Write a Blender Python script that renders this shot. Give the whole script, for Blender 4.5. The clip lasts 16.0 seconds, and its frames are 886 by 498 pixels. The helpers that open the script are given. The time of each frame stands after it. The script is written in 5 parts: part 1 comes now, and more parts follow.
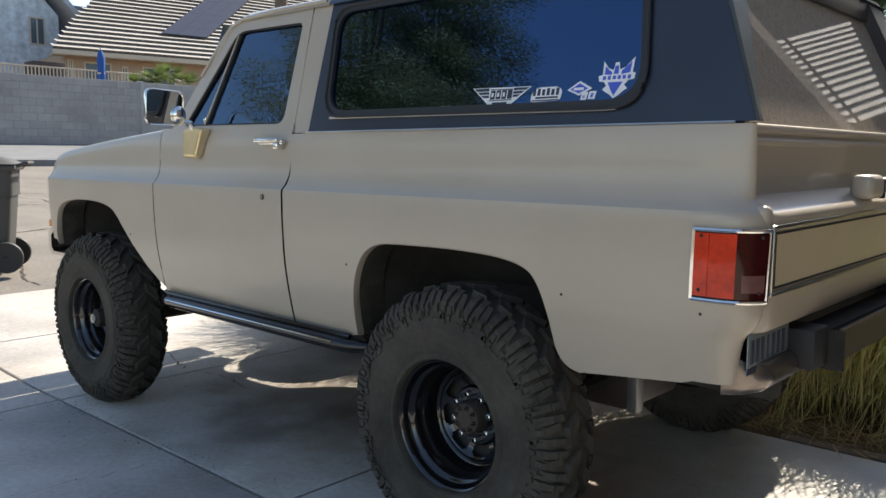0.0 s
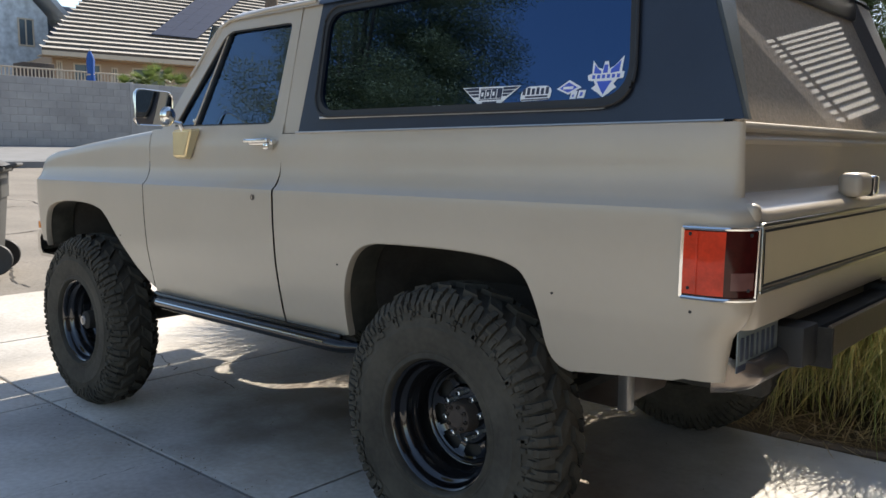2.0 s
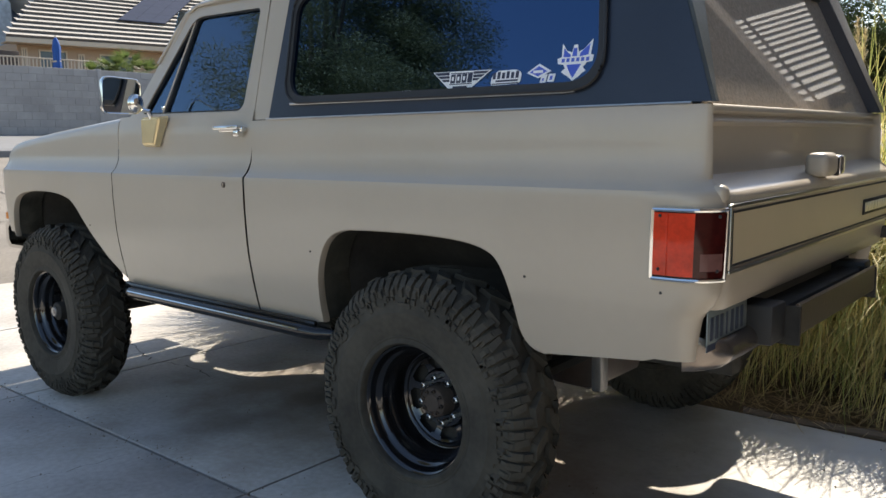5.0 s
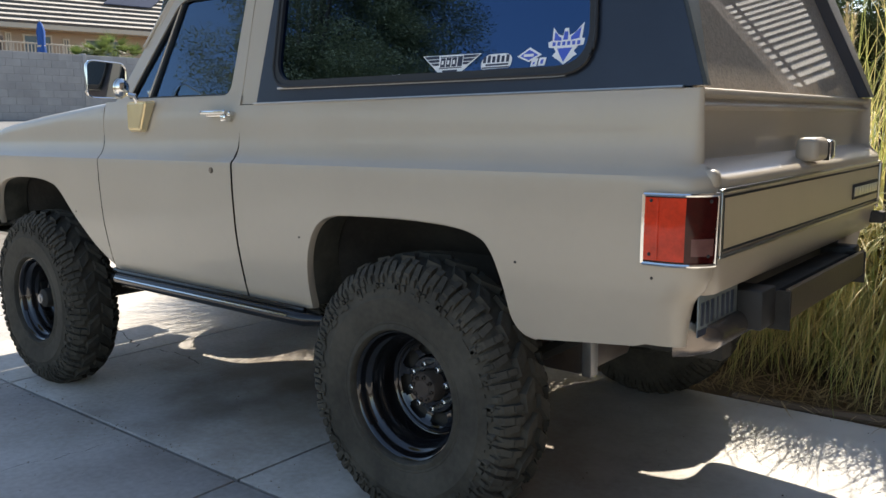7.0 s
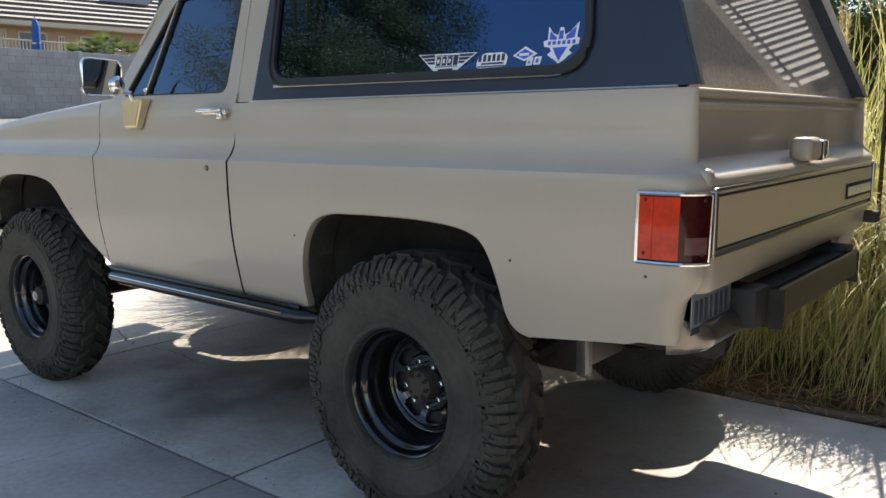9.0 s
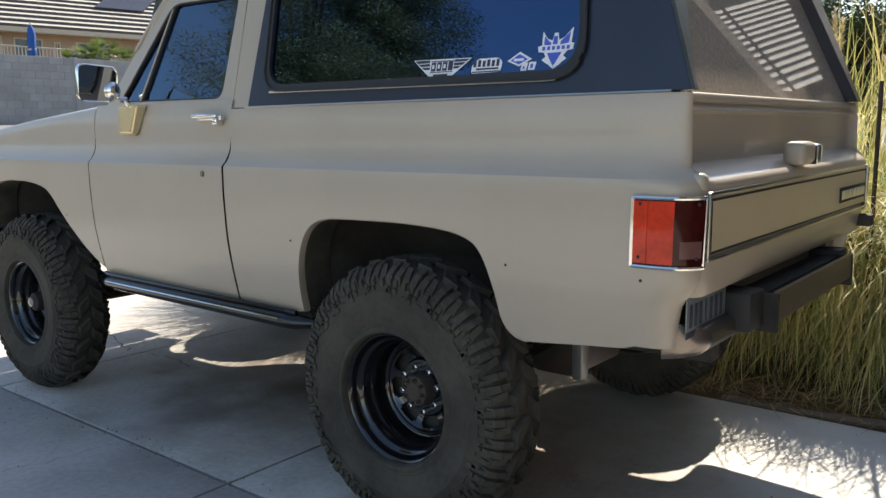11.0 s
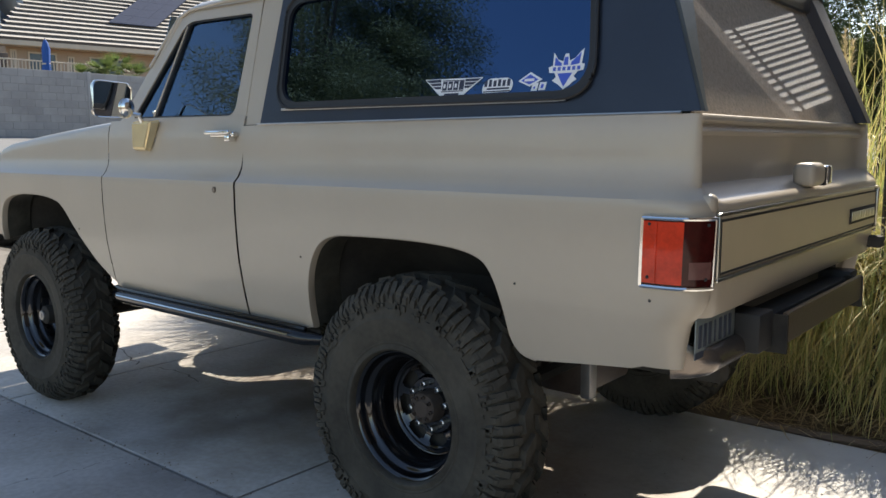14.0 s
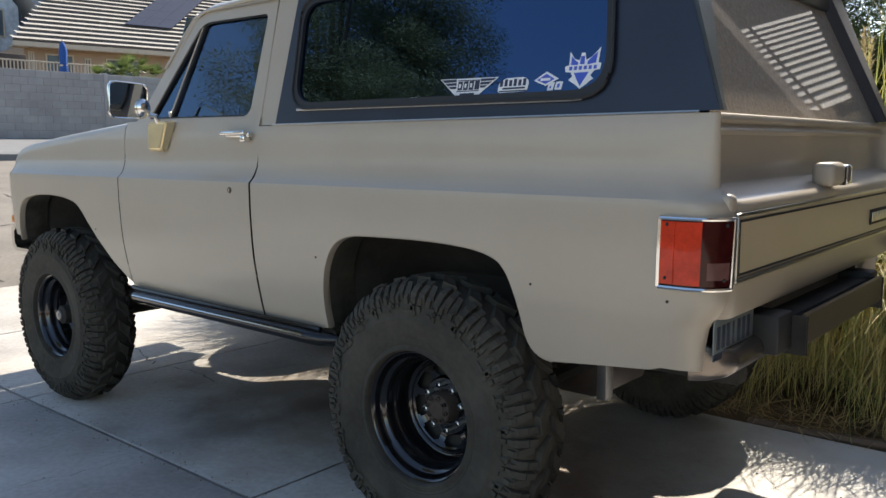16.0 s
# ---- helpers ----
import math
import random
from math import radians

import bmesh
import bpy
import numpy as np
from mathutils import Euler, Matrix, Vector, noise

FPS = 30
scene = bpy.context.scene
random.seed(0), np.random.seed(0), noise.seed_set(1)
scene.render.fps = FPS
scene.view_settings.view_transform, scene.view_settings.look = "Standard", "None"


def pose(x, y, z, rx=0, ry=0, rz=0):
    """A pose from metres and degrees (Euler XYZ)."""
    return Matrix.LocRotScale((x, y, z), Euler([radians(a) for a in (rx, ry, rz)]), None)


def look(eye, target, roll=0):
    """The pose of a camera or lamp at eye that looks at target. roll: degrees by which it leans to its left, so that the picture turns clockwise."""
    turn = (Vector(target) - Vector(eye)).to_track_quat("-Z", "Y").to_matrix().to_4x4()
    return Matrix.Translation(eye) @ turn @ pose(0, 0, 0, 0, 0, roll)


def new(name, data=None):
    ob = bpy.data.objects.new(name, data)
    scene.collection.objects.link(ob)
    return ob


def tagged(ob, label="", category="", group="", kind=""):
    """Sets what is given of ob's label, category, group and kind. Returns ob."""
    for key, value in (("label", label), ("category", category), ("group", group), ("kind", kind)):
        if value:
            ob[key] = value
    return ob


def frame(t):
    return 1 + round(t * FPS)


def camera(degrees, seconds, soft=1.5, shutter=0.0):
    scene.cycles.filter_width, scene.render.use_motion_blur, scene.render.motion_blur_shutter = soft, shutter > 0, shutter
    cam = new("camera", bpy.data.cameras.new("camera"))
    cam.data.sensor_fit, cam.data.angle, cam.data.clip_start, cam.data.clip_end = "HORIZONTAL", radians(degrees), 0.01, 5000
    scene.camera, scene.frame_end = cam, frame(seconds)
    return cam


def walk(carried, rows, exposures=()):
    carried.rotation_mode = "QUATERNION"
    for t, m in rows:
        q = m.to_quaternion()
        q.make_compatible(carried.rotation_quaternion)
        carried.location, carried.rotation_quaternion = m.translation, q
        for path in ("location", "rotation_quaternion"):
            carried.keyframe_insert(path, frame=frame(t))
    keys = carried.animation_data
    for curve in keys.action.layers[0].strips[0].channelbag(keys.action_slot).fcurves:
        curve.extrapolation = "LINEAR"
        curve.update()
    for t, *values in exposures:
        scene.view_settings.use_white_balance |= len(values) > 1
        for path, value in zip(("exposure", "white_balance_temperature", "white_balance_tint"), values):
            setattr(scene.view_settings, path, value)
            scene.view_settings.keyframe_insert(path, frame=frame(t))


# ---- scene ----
cam = camera(56.9, 16.0)
PATH = [
    (0, (0.827, -2.042, 1.413), (-0.513, -0.575, 1.184), 0.2),
    (0.5, (0.829, -2.039, 1.413), (-0.507, -0.567, 1.187), 0.1),
    (1, (0.83, -2.041, 1.414), (-0.506, -0.57, 1.185), 0.1),
    (1.5, (0.83, -2.041, 1.412), (-0.502, -0.566, 1.185), 0.0),
    (2, (0.831, -2.04, 1.41), (-0.494, -0.56, 1.182), 0.0),
    (2.5, (0.834, -2.043, 1.41), (-0.483, -0.555, 1.177), 0.0),
    (3, (0.834, -2.044, 1.416), (-0.474, -0.55, 1.176), -0.2),
    (3.5, (0.842, -2.043, 1.416), (-0.453, -0.538, 1.174), -0.2),
    (4, (0.847, -2.041, 1.415), (-0.442, -0.531, 1.169), -0.3),
    (6.5, (0.828, -2.029, 1.412), (-0.431, -0.504, 1.113), -0.9),
    (7, (0.828, -2.027, 1.41), (-0.426, -0.499, 1.109), -0.7),
    (7.5, (0.832, -2.027, 1.409), (-0.419, -0.496, 1.107), -0.7),
    (8, (0.832, -2.027, 1.408), (-0.418, -0.496, 1.105), -0.7),
    (8.5, (0.835, -2.03, 1.41), (-0.413, -0.497, 1.104), -0.5),
    (9, (0.834, -2.032, 1.409), (-0.412, -0.497, 1.105), -0.5),
    (11.5, (0.841, -2.036, 1.41), (-0.399, -0.493, 1.126), -0.6),
    (12, (0.843, -2.042, 1.414), (-0.402, -0.5, 1.144), -0.5),
    (12.5, (0.846, -2.043, 1.416), (-0.405, -0.504, 1.155), -0.3),
    (13, (0.844, -2.046, 1.415), (-0.411, -0.509, 1.16), -0.2),
    (13.5, (0.843, -2.047, 1.415), (-0.412, -0.511, 1.162), -0.2),
    (14, (0.843, -2.045, 1.417), (-0.416, -0.512, 1.164), -0.2),
    (14.5, (0.838, -2.047, 1.417), (-0.43, -0.52, 1.169), -0.3),
    (15, (0.84, -2.047, 1.416), (-0.433, -0.525, 1.166), -0.4),
    (15.5, (0.838, -2.046, 1.414), (-0.439, -0.528, 1.163), -0.3),
    (16, (0.833, -2.04, 1.416), (-0.452, -0.529, 1.164), -0.3),
]
walk(cam, [(t, look(eye, target, roll)) for t, eye, target, roll in PATH], exposures=[(0, 0.90, 6900, 10), (4, 0.91, 6900, 10), (7, 1.02, 6900, 10), (12.5, 1.0, 6900, 10), (14, 0.88, 6900, 10), (16, 0.87, 6850, 10)])

# ---- world, sun and exposure ----
SUN_DIR = Vector((-0.255, 1.0, 1.0)).normalized()
world = bpy.data.worlds.new("sky")
scene.world = world
world.use_nodes = True
wn = world.node_tree
sky = wn.nodes.new("ShaderNodeTexSky")
sky.sky_type = "NISHITA"
sky.sun_disc = False
sky.sun_elevation = math.asin(SUN_DIR.z)
sky.sun_rotation = math.atan2(SUN_DIR.x, SUN_DIR.y)
sky.air_density, sky.dust_density, sky.ozone_density = 1.0, 0.6, 1.6
wn.links.new(sky.outputs[0], wn.nodes["Background"].inputs[0])
wn.nodes["Background"].inputs[1].default_value = 0.135
sun = new("sun", bpy.data.lights.new("sun", "SUN"))
sun.data.energy, sun.data.angle, sun.data.color = 5.0, radians(0.53), (1.0, 0.93, 0.83)
sun.matrix_world = look(SUN_DIR * 40, (0, 0, 0))


# ---- materials ----
def mat(name, base, rough=0.5, metal=0.0, var=0.12, scale=6.0, fine=60.0, bump=0.1, bump_scale=0.0, coat=0.0, tint=None, spec=0.5, per_piece=0.0, rvar=0.1, grain=0.35):
    """Base colour with a broad and a fine noise, roughness variation and a fine relief, in object metres."""
    m = bpy.data.materials.new(name)
    m.use_nodes = True
    n, l = m.node_tree.nodes, m.node_tree.links
    p = n["Principled BSDF"]
    p.inputs["Roughness"].default_value, p.inputs["Metallic"].default_value = rough, metal
    p.inputs["Specular IOR Level"].default_value = spec
    p.inputs["Coat Weight"].default_value = coat
    co = n.new("ShaderNodeNewGeometry")
    a, b = n.new("ShaderNodeTexNoise"), n.new("ShaderNodeTexNoise")
    a.inputs["Scale"].default_value, a.inputs["Detail"].default_value = scale, 4
    b.inputs["Scale"].default_value, b.inputs["Detail"].default_value = fine, 3
    for k in (a, b):
        l.new(co.outputs["Position"], k.inputs["Vector"])
    ramp = n.new("ShaderNodeMix")
    ramp.data_type = "RGBA"
    lo = tuple(c * (1 - var) for c in base)
    hi = tint or tuple(min(1, c * (1 + var)) for c in base)
    ramp.inputs[6].default_value, ramp.inputs[7].default_value = (*lo, 1), (*hi, 1)
    s = n.new("ShaderNodeMath")
    s.operation = "MULTIPLY_ADD"
    s.inputs[1].default_value, s.inputs[2].default_value = grain, 0.0
    l.new(b.outputs["Fac"], s.inputs[0])
    s2 = n.new("ShaderNodeMath")
    s2.operation = "MULTIPLY_ADD"
    s2.inputs[1].default_value = 1.5
    l.new(a.outputs["Fac"], s2.inputs[0])
    s3 = n.new("ShaderNodeMath")
    s3.operation = "SUBTRACT"
    s3.use_clamp = True
    s3.inputs[1].default_value = 0.42 + (grain - 0.35) * 0.5
    l.new(s.outputs[0], s2.inputs[2])
    l.new(s2.outputs[0], s3.inputs[0])
    l.new(s3.outputs[0], ramp.inputs[0])
    out = ramp.outputs[2]
    if per_piece:
        oi = n.new("ShaderNodeObjectInfo")
        hsv = n.new("ShaderNodeHueSaturation")
        mr = n.new("ShaderNodeMapRange")
        mr.inputs[3].default_value, mr.inputs[4].default_value = 1 - per_piece, 1 + per_piece
        l.new(oi.outputs["Random"], mr.inputs[0])
        l.new(mr.outputs[0], hsv.inputs["Value"])
        l.new(out, hsv.inputs["Color"])
        out = hsv.outputs[0]
    l.new(out, p.inputs["Base Color"])
    rr = n.new("ShaderNodeMapRange")
    rr.inputs[3].default_value, rr.inputs[4].default_value = max(0.0, rough - rvar * rough), min(1, rough + rvar * rough)
    l.new(a.outputs["Fac"], rr.inputs[0])
    l.new(rr.outputs[0], p.inputs["Roughness"])
    if bump:
        bp = n.new("ShaderNodeBump")
        bp.inputs["Strength"].default_value, bp.inputs["Distance"].default_value = bump, 0.004
        src = b
        if bump_scale:
            src = n.new("ShaderNodeTexNoise")
            src.inputs["Scale"].default_value, src.inputs["Detail"].default_value = bump_scale, 5
            l.new(co.outputs["Position"], src.inputs["Vector"])
        l.new(src.outputs["Fac"], bp.inputs["Height"])
        l.new(bp.outputs[0], p.inputs["Normal"])
    return m


def glass(name, tint, ior=1.6, dust=0.0, gloss=(1, 1, 1), dust_color=(0.3, 0.26, 0.2)):
    """Tinted pane: mirror gloss by Fresnel, coloured by gloss, over a tinted see-through, with a film of dust."""
    m = bpy.data.materials.new(name)
    m.use_nodes = True
    n, l = m.node_tree.nodes, m.node_tree.links
    n.remove(n["Principled BSDF"])
    fr, tr, gl, mx = n.new("ShaderNodeFresnel"), n.new("ShaderNodeBsdfTransparent"), n.new("ShaderNodeBsdfGlossy"), n.new("ShaderNodeMixShader")
    fr.inputs[0].default_value = ior
    tr.inputs[0].default_value = (*tint, 1)
    gl.inputs["Roughness"].default_value = 0.006
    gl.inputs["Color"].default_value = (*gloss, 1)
    l.new(fr.outputs[0], mx.inputs[0])
    l.new(tr.outputs[0], mx.inputs[1])
    l.new(gl.outputs[0], mx.inputs[2])
    end = mx
    if dust:
        df, no, rp, m2, co = n.new("ShaderNodeBsdfDiffuse"), n.new("ShaderNodeTexNoise"), n.new("ShaderNodeMapRange"), n.new("ShaderNodeMixShader"), n.new("ShaderNodeNewGeometry")
        df.inputs[0].default_value = (*dust_color, 1)
        no.inputs["Scale"].default_value, no.inputs["Detail"].default_value, no.inputs["Roughness"].default_value = 70, 8, 0.9
        rp.inputs[1].default_value, rp.inputs[2].default_value = 0.38, 0.72
        rp.inputs[3].default_value, rp.inputs[4].default_value = dust * 0.7, dust * 1.5
        l.new(co.outputs["Position"], no.inputs["Vector"])
        l.new(no.outputs["Fac"], rp.inputs[0])
        l.new(rp.outputs[0], m2.inputs[0])
        l.new(mx.outputs[0], m2.inputs[1])
        l.new(df.outputs[0], m2.inputs[2])
        end = m2
    l.new(end.outputs[0], n["Material Output"].inputs[0])
    return m


PAINT = mat("beige_primer_paint", (0.415, 0.36, 0.284), 0.34, 0, 0.06, 2.2, 30, 0.04, coat=0.25, rvar=0.25)
BEIGE_PANEL = mat("tan_trim_panel", (0.46, 0.38, 0.25), 0.35, 0, 0.06, 8, 60, 0.03)
TOPSHELL = mat("charcoal_fibreglass", (0.020, 0.027, 0.042), 0.30, 0, 0.2, 5, 120, 0.12, bump_scale=300)
PILLAR_SHEEN = mat("sheen_fibreglass", (0.085, 0.10, 0.10), 0.35, 0, 0.25, 9, 120, 0.12, bump_scale=300)
CHROME = mat("chrome", (0.78, 0.78, 0.76), 0.1, 1, 0.05, 10, 80, 0.02)
DULLCHROME = mat("dull_trim", (0.55, 0.52, 0.46), 0.3, 1, 0.1, 10, 80, 0.03)
RUBBER = mat("black_rubber", (0.018, 0.018, 0.018), 0.6, 0, 0.2, 20, 120, 0.1)
TYRE = mat("dusty_tyre_rubber", (0.050, 0.047, 0.039), 0.85, 0, 0.4, 6, 45, 0.5, tint=(0.088, 0.081, 0.065), spec=0.2, grain=0.6)
RIM = mat("gloss_black_wheel", (0.008, 0.008, 0.009), 0.12, 0, 0.2, 20, 100, 0.0, coat=0.6)
DARK = mat("underbody_black", (0.026, 0.025, 0.023), 0.8, 0, 0.4, 7, 50, 0.3, tint=(0.058, 0.054, 0.047), spec=0.3)
WELL_LIT = mat("lit_wheelhouse_undercoat", (0.035, 0.037, 0.032), 0.7, 0, 0.45, 9, 40, 0.4, tint=(0.10, 0.097, 0.078), spec=0.3)
STEEL = mat("bare_steel_bar", (0.10, 0.078, 0.064), 0.34, 0.3, 0.25, 14, 90, 0.15)
GREYMETAL = mat("grey_metal", (0.3, 0.29, 0.28), 0.4, 0.6, 0.2, 12, 80, 0.12)
NUT = mat("worn_plated_nut", (0.62, 0.62, 0.61), 0.32, 1, 0.2, 30, 200, 0.05)
PAN = mat("dented_pan_metal", (0.22, 0.19, 0.165), 0.24, 0.8, 0.3, 12, 80, 0.15)
RUST = mat("rusty_iron", (0.075, 0.058, 0.047), 0.8, 0.2, 0.4, 20, 90, 0.3)
SATIN = mat("gloss_black_tube", (0.010, 0.010, 0.011), 0.17, 0, 0.2, 20, 100, 0.05)
TAIL_RED = mat("red_lens", (0.55, 0.035, 0.012), 0.05, 0, 0.3, 30, 120, 0.0, spec=0.35)
TAIL_DARK = mat("dark_red_lens", (0.040, 0.004, 0.003), 0.07, 0, 0.4, 30, 120, 0.0, spec=0.35)
TAIL_WHITE = mat("clear_lens", (0.15, 0.07, 0.06), 0.1, 0, 0.2, 40, 200, 0.0, spec=0.35)
AMBER = mat("amber_lens", (0.6, 0.2, 0.03), 0.2, 0, 0.1, 40, 200, 0.0)
WHITE_INK = mat("white_vinyl", (0.78, 0.78, 0.78), 0.4, 0, 0.03, 40, 200, 0.0)
BLUE_INK = mat("blue_vinyl", (0.05, 0.10, 0.5), 0.4, 0, 0.05, 40, 200, 0.0)
DARK_INK = mat("dark_vinyl", (0.02, 0.025, 0.05), 0.4, 0, 0.05, 40, 200, 0.0)
PLATE_SIL = mat("plate_blue_grey", (0.17, 0.20, 0.20), 0.4, 0.2, 0.12, 20, 90, 0.05)
PLATE_INK = mat("plate_ink", (0.025, 0.035, 0.06), 0.5, 0, 0.1, 20, 90, 0.0)
INTERIOR = mat("interior_cloth", (0.055, 0.052, 0.05), 0.8, 0, 0.2, 10, 60, 0.1)
# side and door gloss is blue: deeper sky colour painted into the reflection
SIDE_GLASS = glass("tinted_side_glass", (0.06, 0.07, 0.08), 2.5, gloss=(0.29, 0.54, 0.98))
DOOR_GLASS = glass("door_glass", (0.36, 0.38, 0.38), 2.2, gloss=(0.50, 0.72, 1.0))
REAR_GLASS = glass("dusty_rear_glass", (0.32, 0.29, 0.25), 4.0, 0.42, dust_color=(0.70, 0.61, 0.50))
MIRROR = mat("mirror_glass", (0.75, 0.77, 0.76), 0.02, 1, 0.02, 40, 200, 0.0)
CONCRETE = mat("driveway_concrete", (0.44, 0.395, 0.34), 0.85, 0, 0.26, 1.7, 34, 0.5, tint=(0.57, 0.55, 0.515), bump_scale=160, grain=0.9)
ASPHALT = mat("old_asphalt", (0.165, 0.148, 0.125), 0.9, 0, 0.25, 1.3, 30, 0.5, tint=(0.23, 0.208, 0.178), grain=1.0, bump_scale=120)
def stain_and_lift_concrete(m, spots):
    """Brown oil and dirt marks of their own shape on the slabs, and a pale spot that lifts shade."""
    n, l = m.node_tree.nodes, m.node_tree.links
    p = n["Principled BSDF"]
    src = p.inputs["Base Color"].links[0].from_socket
    g = n.new("ShaderNodeNewGeometry")
    wob = n.new("ShaderNodeTexNoise")
    wob.inputs["Scale"].default_value, wob.inputs["Detail"].default_value = 2.6, 6
    l.new(g.outputs["Position"], wob.inputs["Vector"])
    for (x, y, r, amount, color) in spots:
        d = n.new("ShaderNodeVectorMath")
        d.operation = "DISTANCE"
        d.inputs[1].default_value = (x, y, 0)
        l.new(g.outputs["Position"], d.inputs[0])
        ad = n.new("ShaderNodeMath")
        ad.operation = "MULTIPLY_ADD"
        ad.inputs[1].default_value = r * 2.2
        l.new(wob.outputs["Fac"], ad.inputs[0])
        l.new(d.outputs["Value"], ad.inputs[2])
        mr = n.new("ShaderNodeMapRange")
        mr.inputs[1].default_value, mr.inputs[2].default_value = r * 2.3, r * 1.3
        mr.inputs[3].default_value, mr.inputs[4].default_value = 0.0, amount
        l.new(ad.outputs[0], mr.inputs[0])
        mx = n.new("ShaderNodeMix")
        mx.data_type = "RGBA"
        mx.inputs[7].default_value = (*color, 1)
        l.new(mr.outputs[0], mx.inputs[0])
        l.new(src, mx.inputs[6])
        src = mx.outputs[2]
    l.new(src, p.inputs["Base Color"])


# the last, pale spot is no stain: it brightens the dim slab by colour
stain_and_lift_concrete(CONCRETE, [(-2.2, 0.9, 0.95, 0.62, (0.19, 0.14, 0.095)), (-0.95, 0.7, 0.62, 0.5, (0.33, 0.21, 0.135)), (-1.25, 1.3, 0.45, 0.45, (0.30, 0.21, 0.14)), (-3.0, 0.9, 0.6, 0.6, (0.18, 0.135, 0.095)), (-2.6, 0.25, 0.45, 0.4, (0.19, 0.155, 0.12)), (-2.4, 1.1, 0.3, 0.5, (0.10, 0.08, 0.06)), (-2.9, -0.3, 0.35, 0.25, (0.22, 0.19, 0.15)), (-1.2, -0.2, 0.5, 0.3, (0.2, 0.17, 0.13)), (-4.6, -0.4, 0.5, 0.25, (0.25, 0.22, 0.18)), (0.0, 1.7, 1.0, 0.85, (0.74, 0.73, 0.70))])
JOINT = mat("joint_filler", (0.05, 0.045, 0.04), 0.95, 0, 0.3, 20, 90, 0.3)
SOIL = mat("dry_soil", (0.17, 0.125, 0.085), 0.95, 0, 0.3, 3, 40, 0.6, bump_scale=60)
BLOCK = mat("concrete_block", (0.31, 0.296, 0.28), 0.9, 0, 0.30, 0.9, 7, 0.3, per_piece=0.08)
MORTAR = mat("mortar", (0.285, 0.272, 0.258), 0.95, 0, 0.12, 8, 60, 0.2)
STUCCO_TAN = mat("tan_stucco", (0.42, 0.31, 0.22), 0.9, 0, 0.06, 2, 30, 0.3)
STUCCO_PALE = mat("pale_stucco", (0.62, 0.54, 0.40), 0.9, 0, 0.06, 2, 30, 0.3)
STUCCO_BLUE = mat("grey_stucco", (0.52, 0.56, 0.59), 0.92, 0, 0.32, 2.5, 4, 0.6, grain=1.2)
STUCCO_SHADE = mat("shaded_grey_stucco", (0.16, 0.20, 0.27), 0.92, 0, 0.12, 2.5, 8, 0.3)
TRIM_WHITE = mat("pale_grey_fascia", (0.50, 0.52, 0.54), 0.6, 0, 0.06, 4, 30, 0.05)
STUCCO_BROWN = mat("brown_stucco", (0.165, 0.128, 0.10), 0.92, 0, 0.08, 2, 30, 0.3)
TILE = mat("concrete_roof_tile", (0.37, 0.345, 0.305), 0.85, 0, 0.14, 3, 12, 0.2, per_piece=0.06)
TILE_PALE = mat("pale_roof_tile", (0.66, 0.62, 0.55), 0.85, 0, 0.12, 3, 12, 0.2)
TILE_DARK = mat("dark_roof_and_butt_shade", (0.12, 0.11, 0.105), 0.9, 0, 0.15, 3, 20, 0.2)
TRIM_TAN = mat("tan_fascia", (0.55, 0.46, 0.35), 0.6, 0, 0.05, 4, 30, 0.05)
ROOF_PATCH = mat("dark_blue_patch", (0.045, 0.055, 0.085), 0.9, 0, 0.1, 4, 30, 0.0, spec=0.05)
HOUSE_GLASS = mat("house_window", (0.10, 0.13, 0.15), 0.15, 0, 0.15, 2, 20, 0.0)
BLUE_CLOTH = mat("blue_canvas", (0.02, 0.09, 0.32), 0.8, 0, 0.15, 12, 80, 0.1)
BIN = mat("grey_bin_plastic", (0.045, 0.045, 0.043), 0.65, 0, 0.2, 6, 60, 0.05)
BRASS = mat("polished_brass", (0.80, 0.64, 0.36), 0.22, 0.6, 0.1, 10, 80, 0.02)
PAVING = mat("grey_paving", (0.17, 0.175, 0.18), 0.9, 0, 0.2, 2, 30, 0.2)
BARK = mat("bark", (0.15, 0.11, 0.08), 0.9, 0, 0.3, 10, 60, 0.6)


def leaf_mat(name, a, b, per="Random Per Island", trans=0.5):
    m = bpy.data.materials.new(name)
    m.use_nodes = True
    n, l = m.node_tree.nodes, m.node_tree.links
    p = n["Principled BSDF"]
    p.inputs["Roughness"].default_value = 0.6
    g = n.new("ShaderNodeNewGeometry")
    mx = n.new("ShaderNodeMix")
    mx.data_type = "RGBA"
    mx.inputs[6].default_value, mx.inputs[7].default_value = (*a, 1), (*b, 1)
    l.new(g.outputs[per], mx.inputs[0])
    l.new(mx.outputs[2], p.inputs["Base Color"])
    tl, ad = n.new("ShaderNodeBsdfTranslucent"), n.new("ShaderNodeMixShader")
    ad.inputs[0].default_value = trans
    l.new(mx.outputs[2], tl.inputs[0])
    l.new(p.outputs[0], ad.inputs[1])
    l.new(tl.outputs[0], ad.inputs[2])
    l.new(ad.outputs[0], n["Material Output"].inputs[0])
    return m


PINE = leaf_mat("pine_needles", (0.04, 0.07, 0.018), (0.10, 0.13, 0.04), trans=0.22)
MESQ = leaf_mat("mesquite_leaves", (0.13, 0.14, 0.055), (0.34, 0.31, 0.14), trans=0.4)
BLADE = leaf_mat("pampas_blades", (0.24, 0.31, 0.085), (0.78, 0.64, 0.28), trans=0.36)
DRY = leaf_mat("dry_thatch", (0.38, 0.27, 0.15), (0.56, 0.44, 0.25), trans=0.36)
PLUME = leaf_mat("pampas_plume", (0.48, 0.39, 0.21), (0.60, 0.50, 0.29))
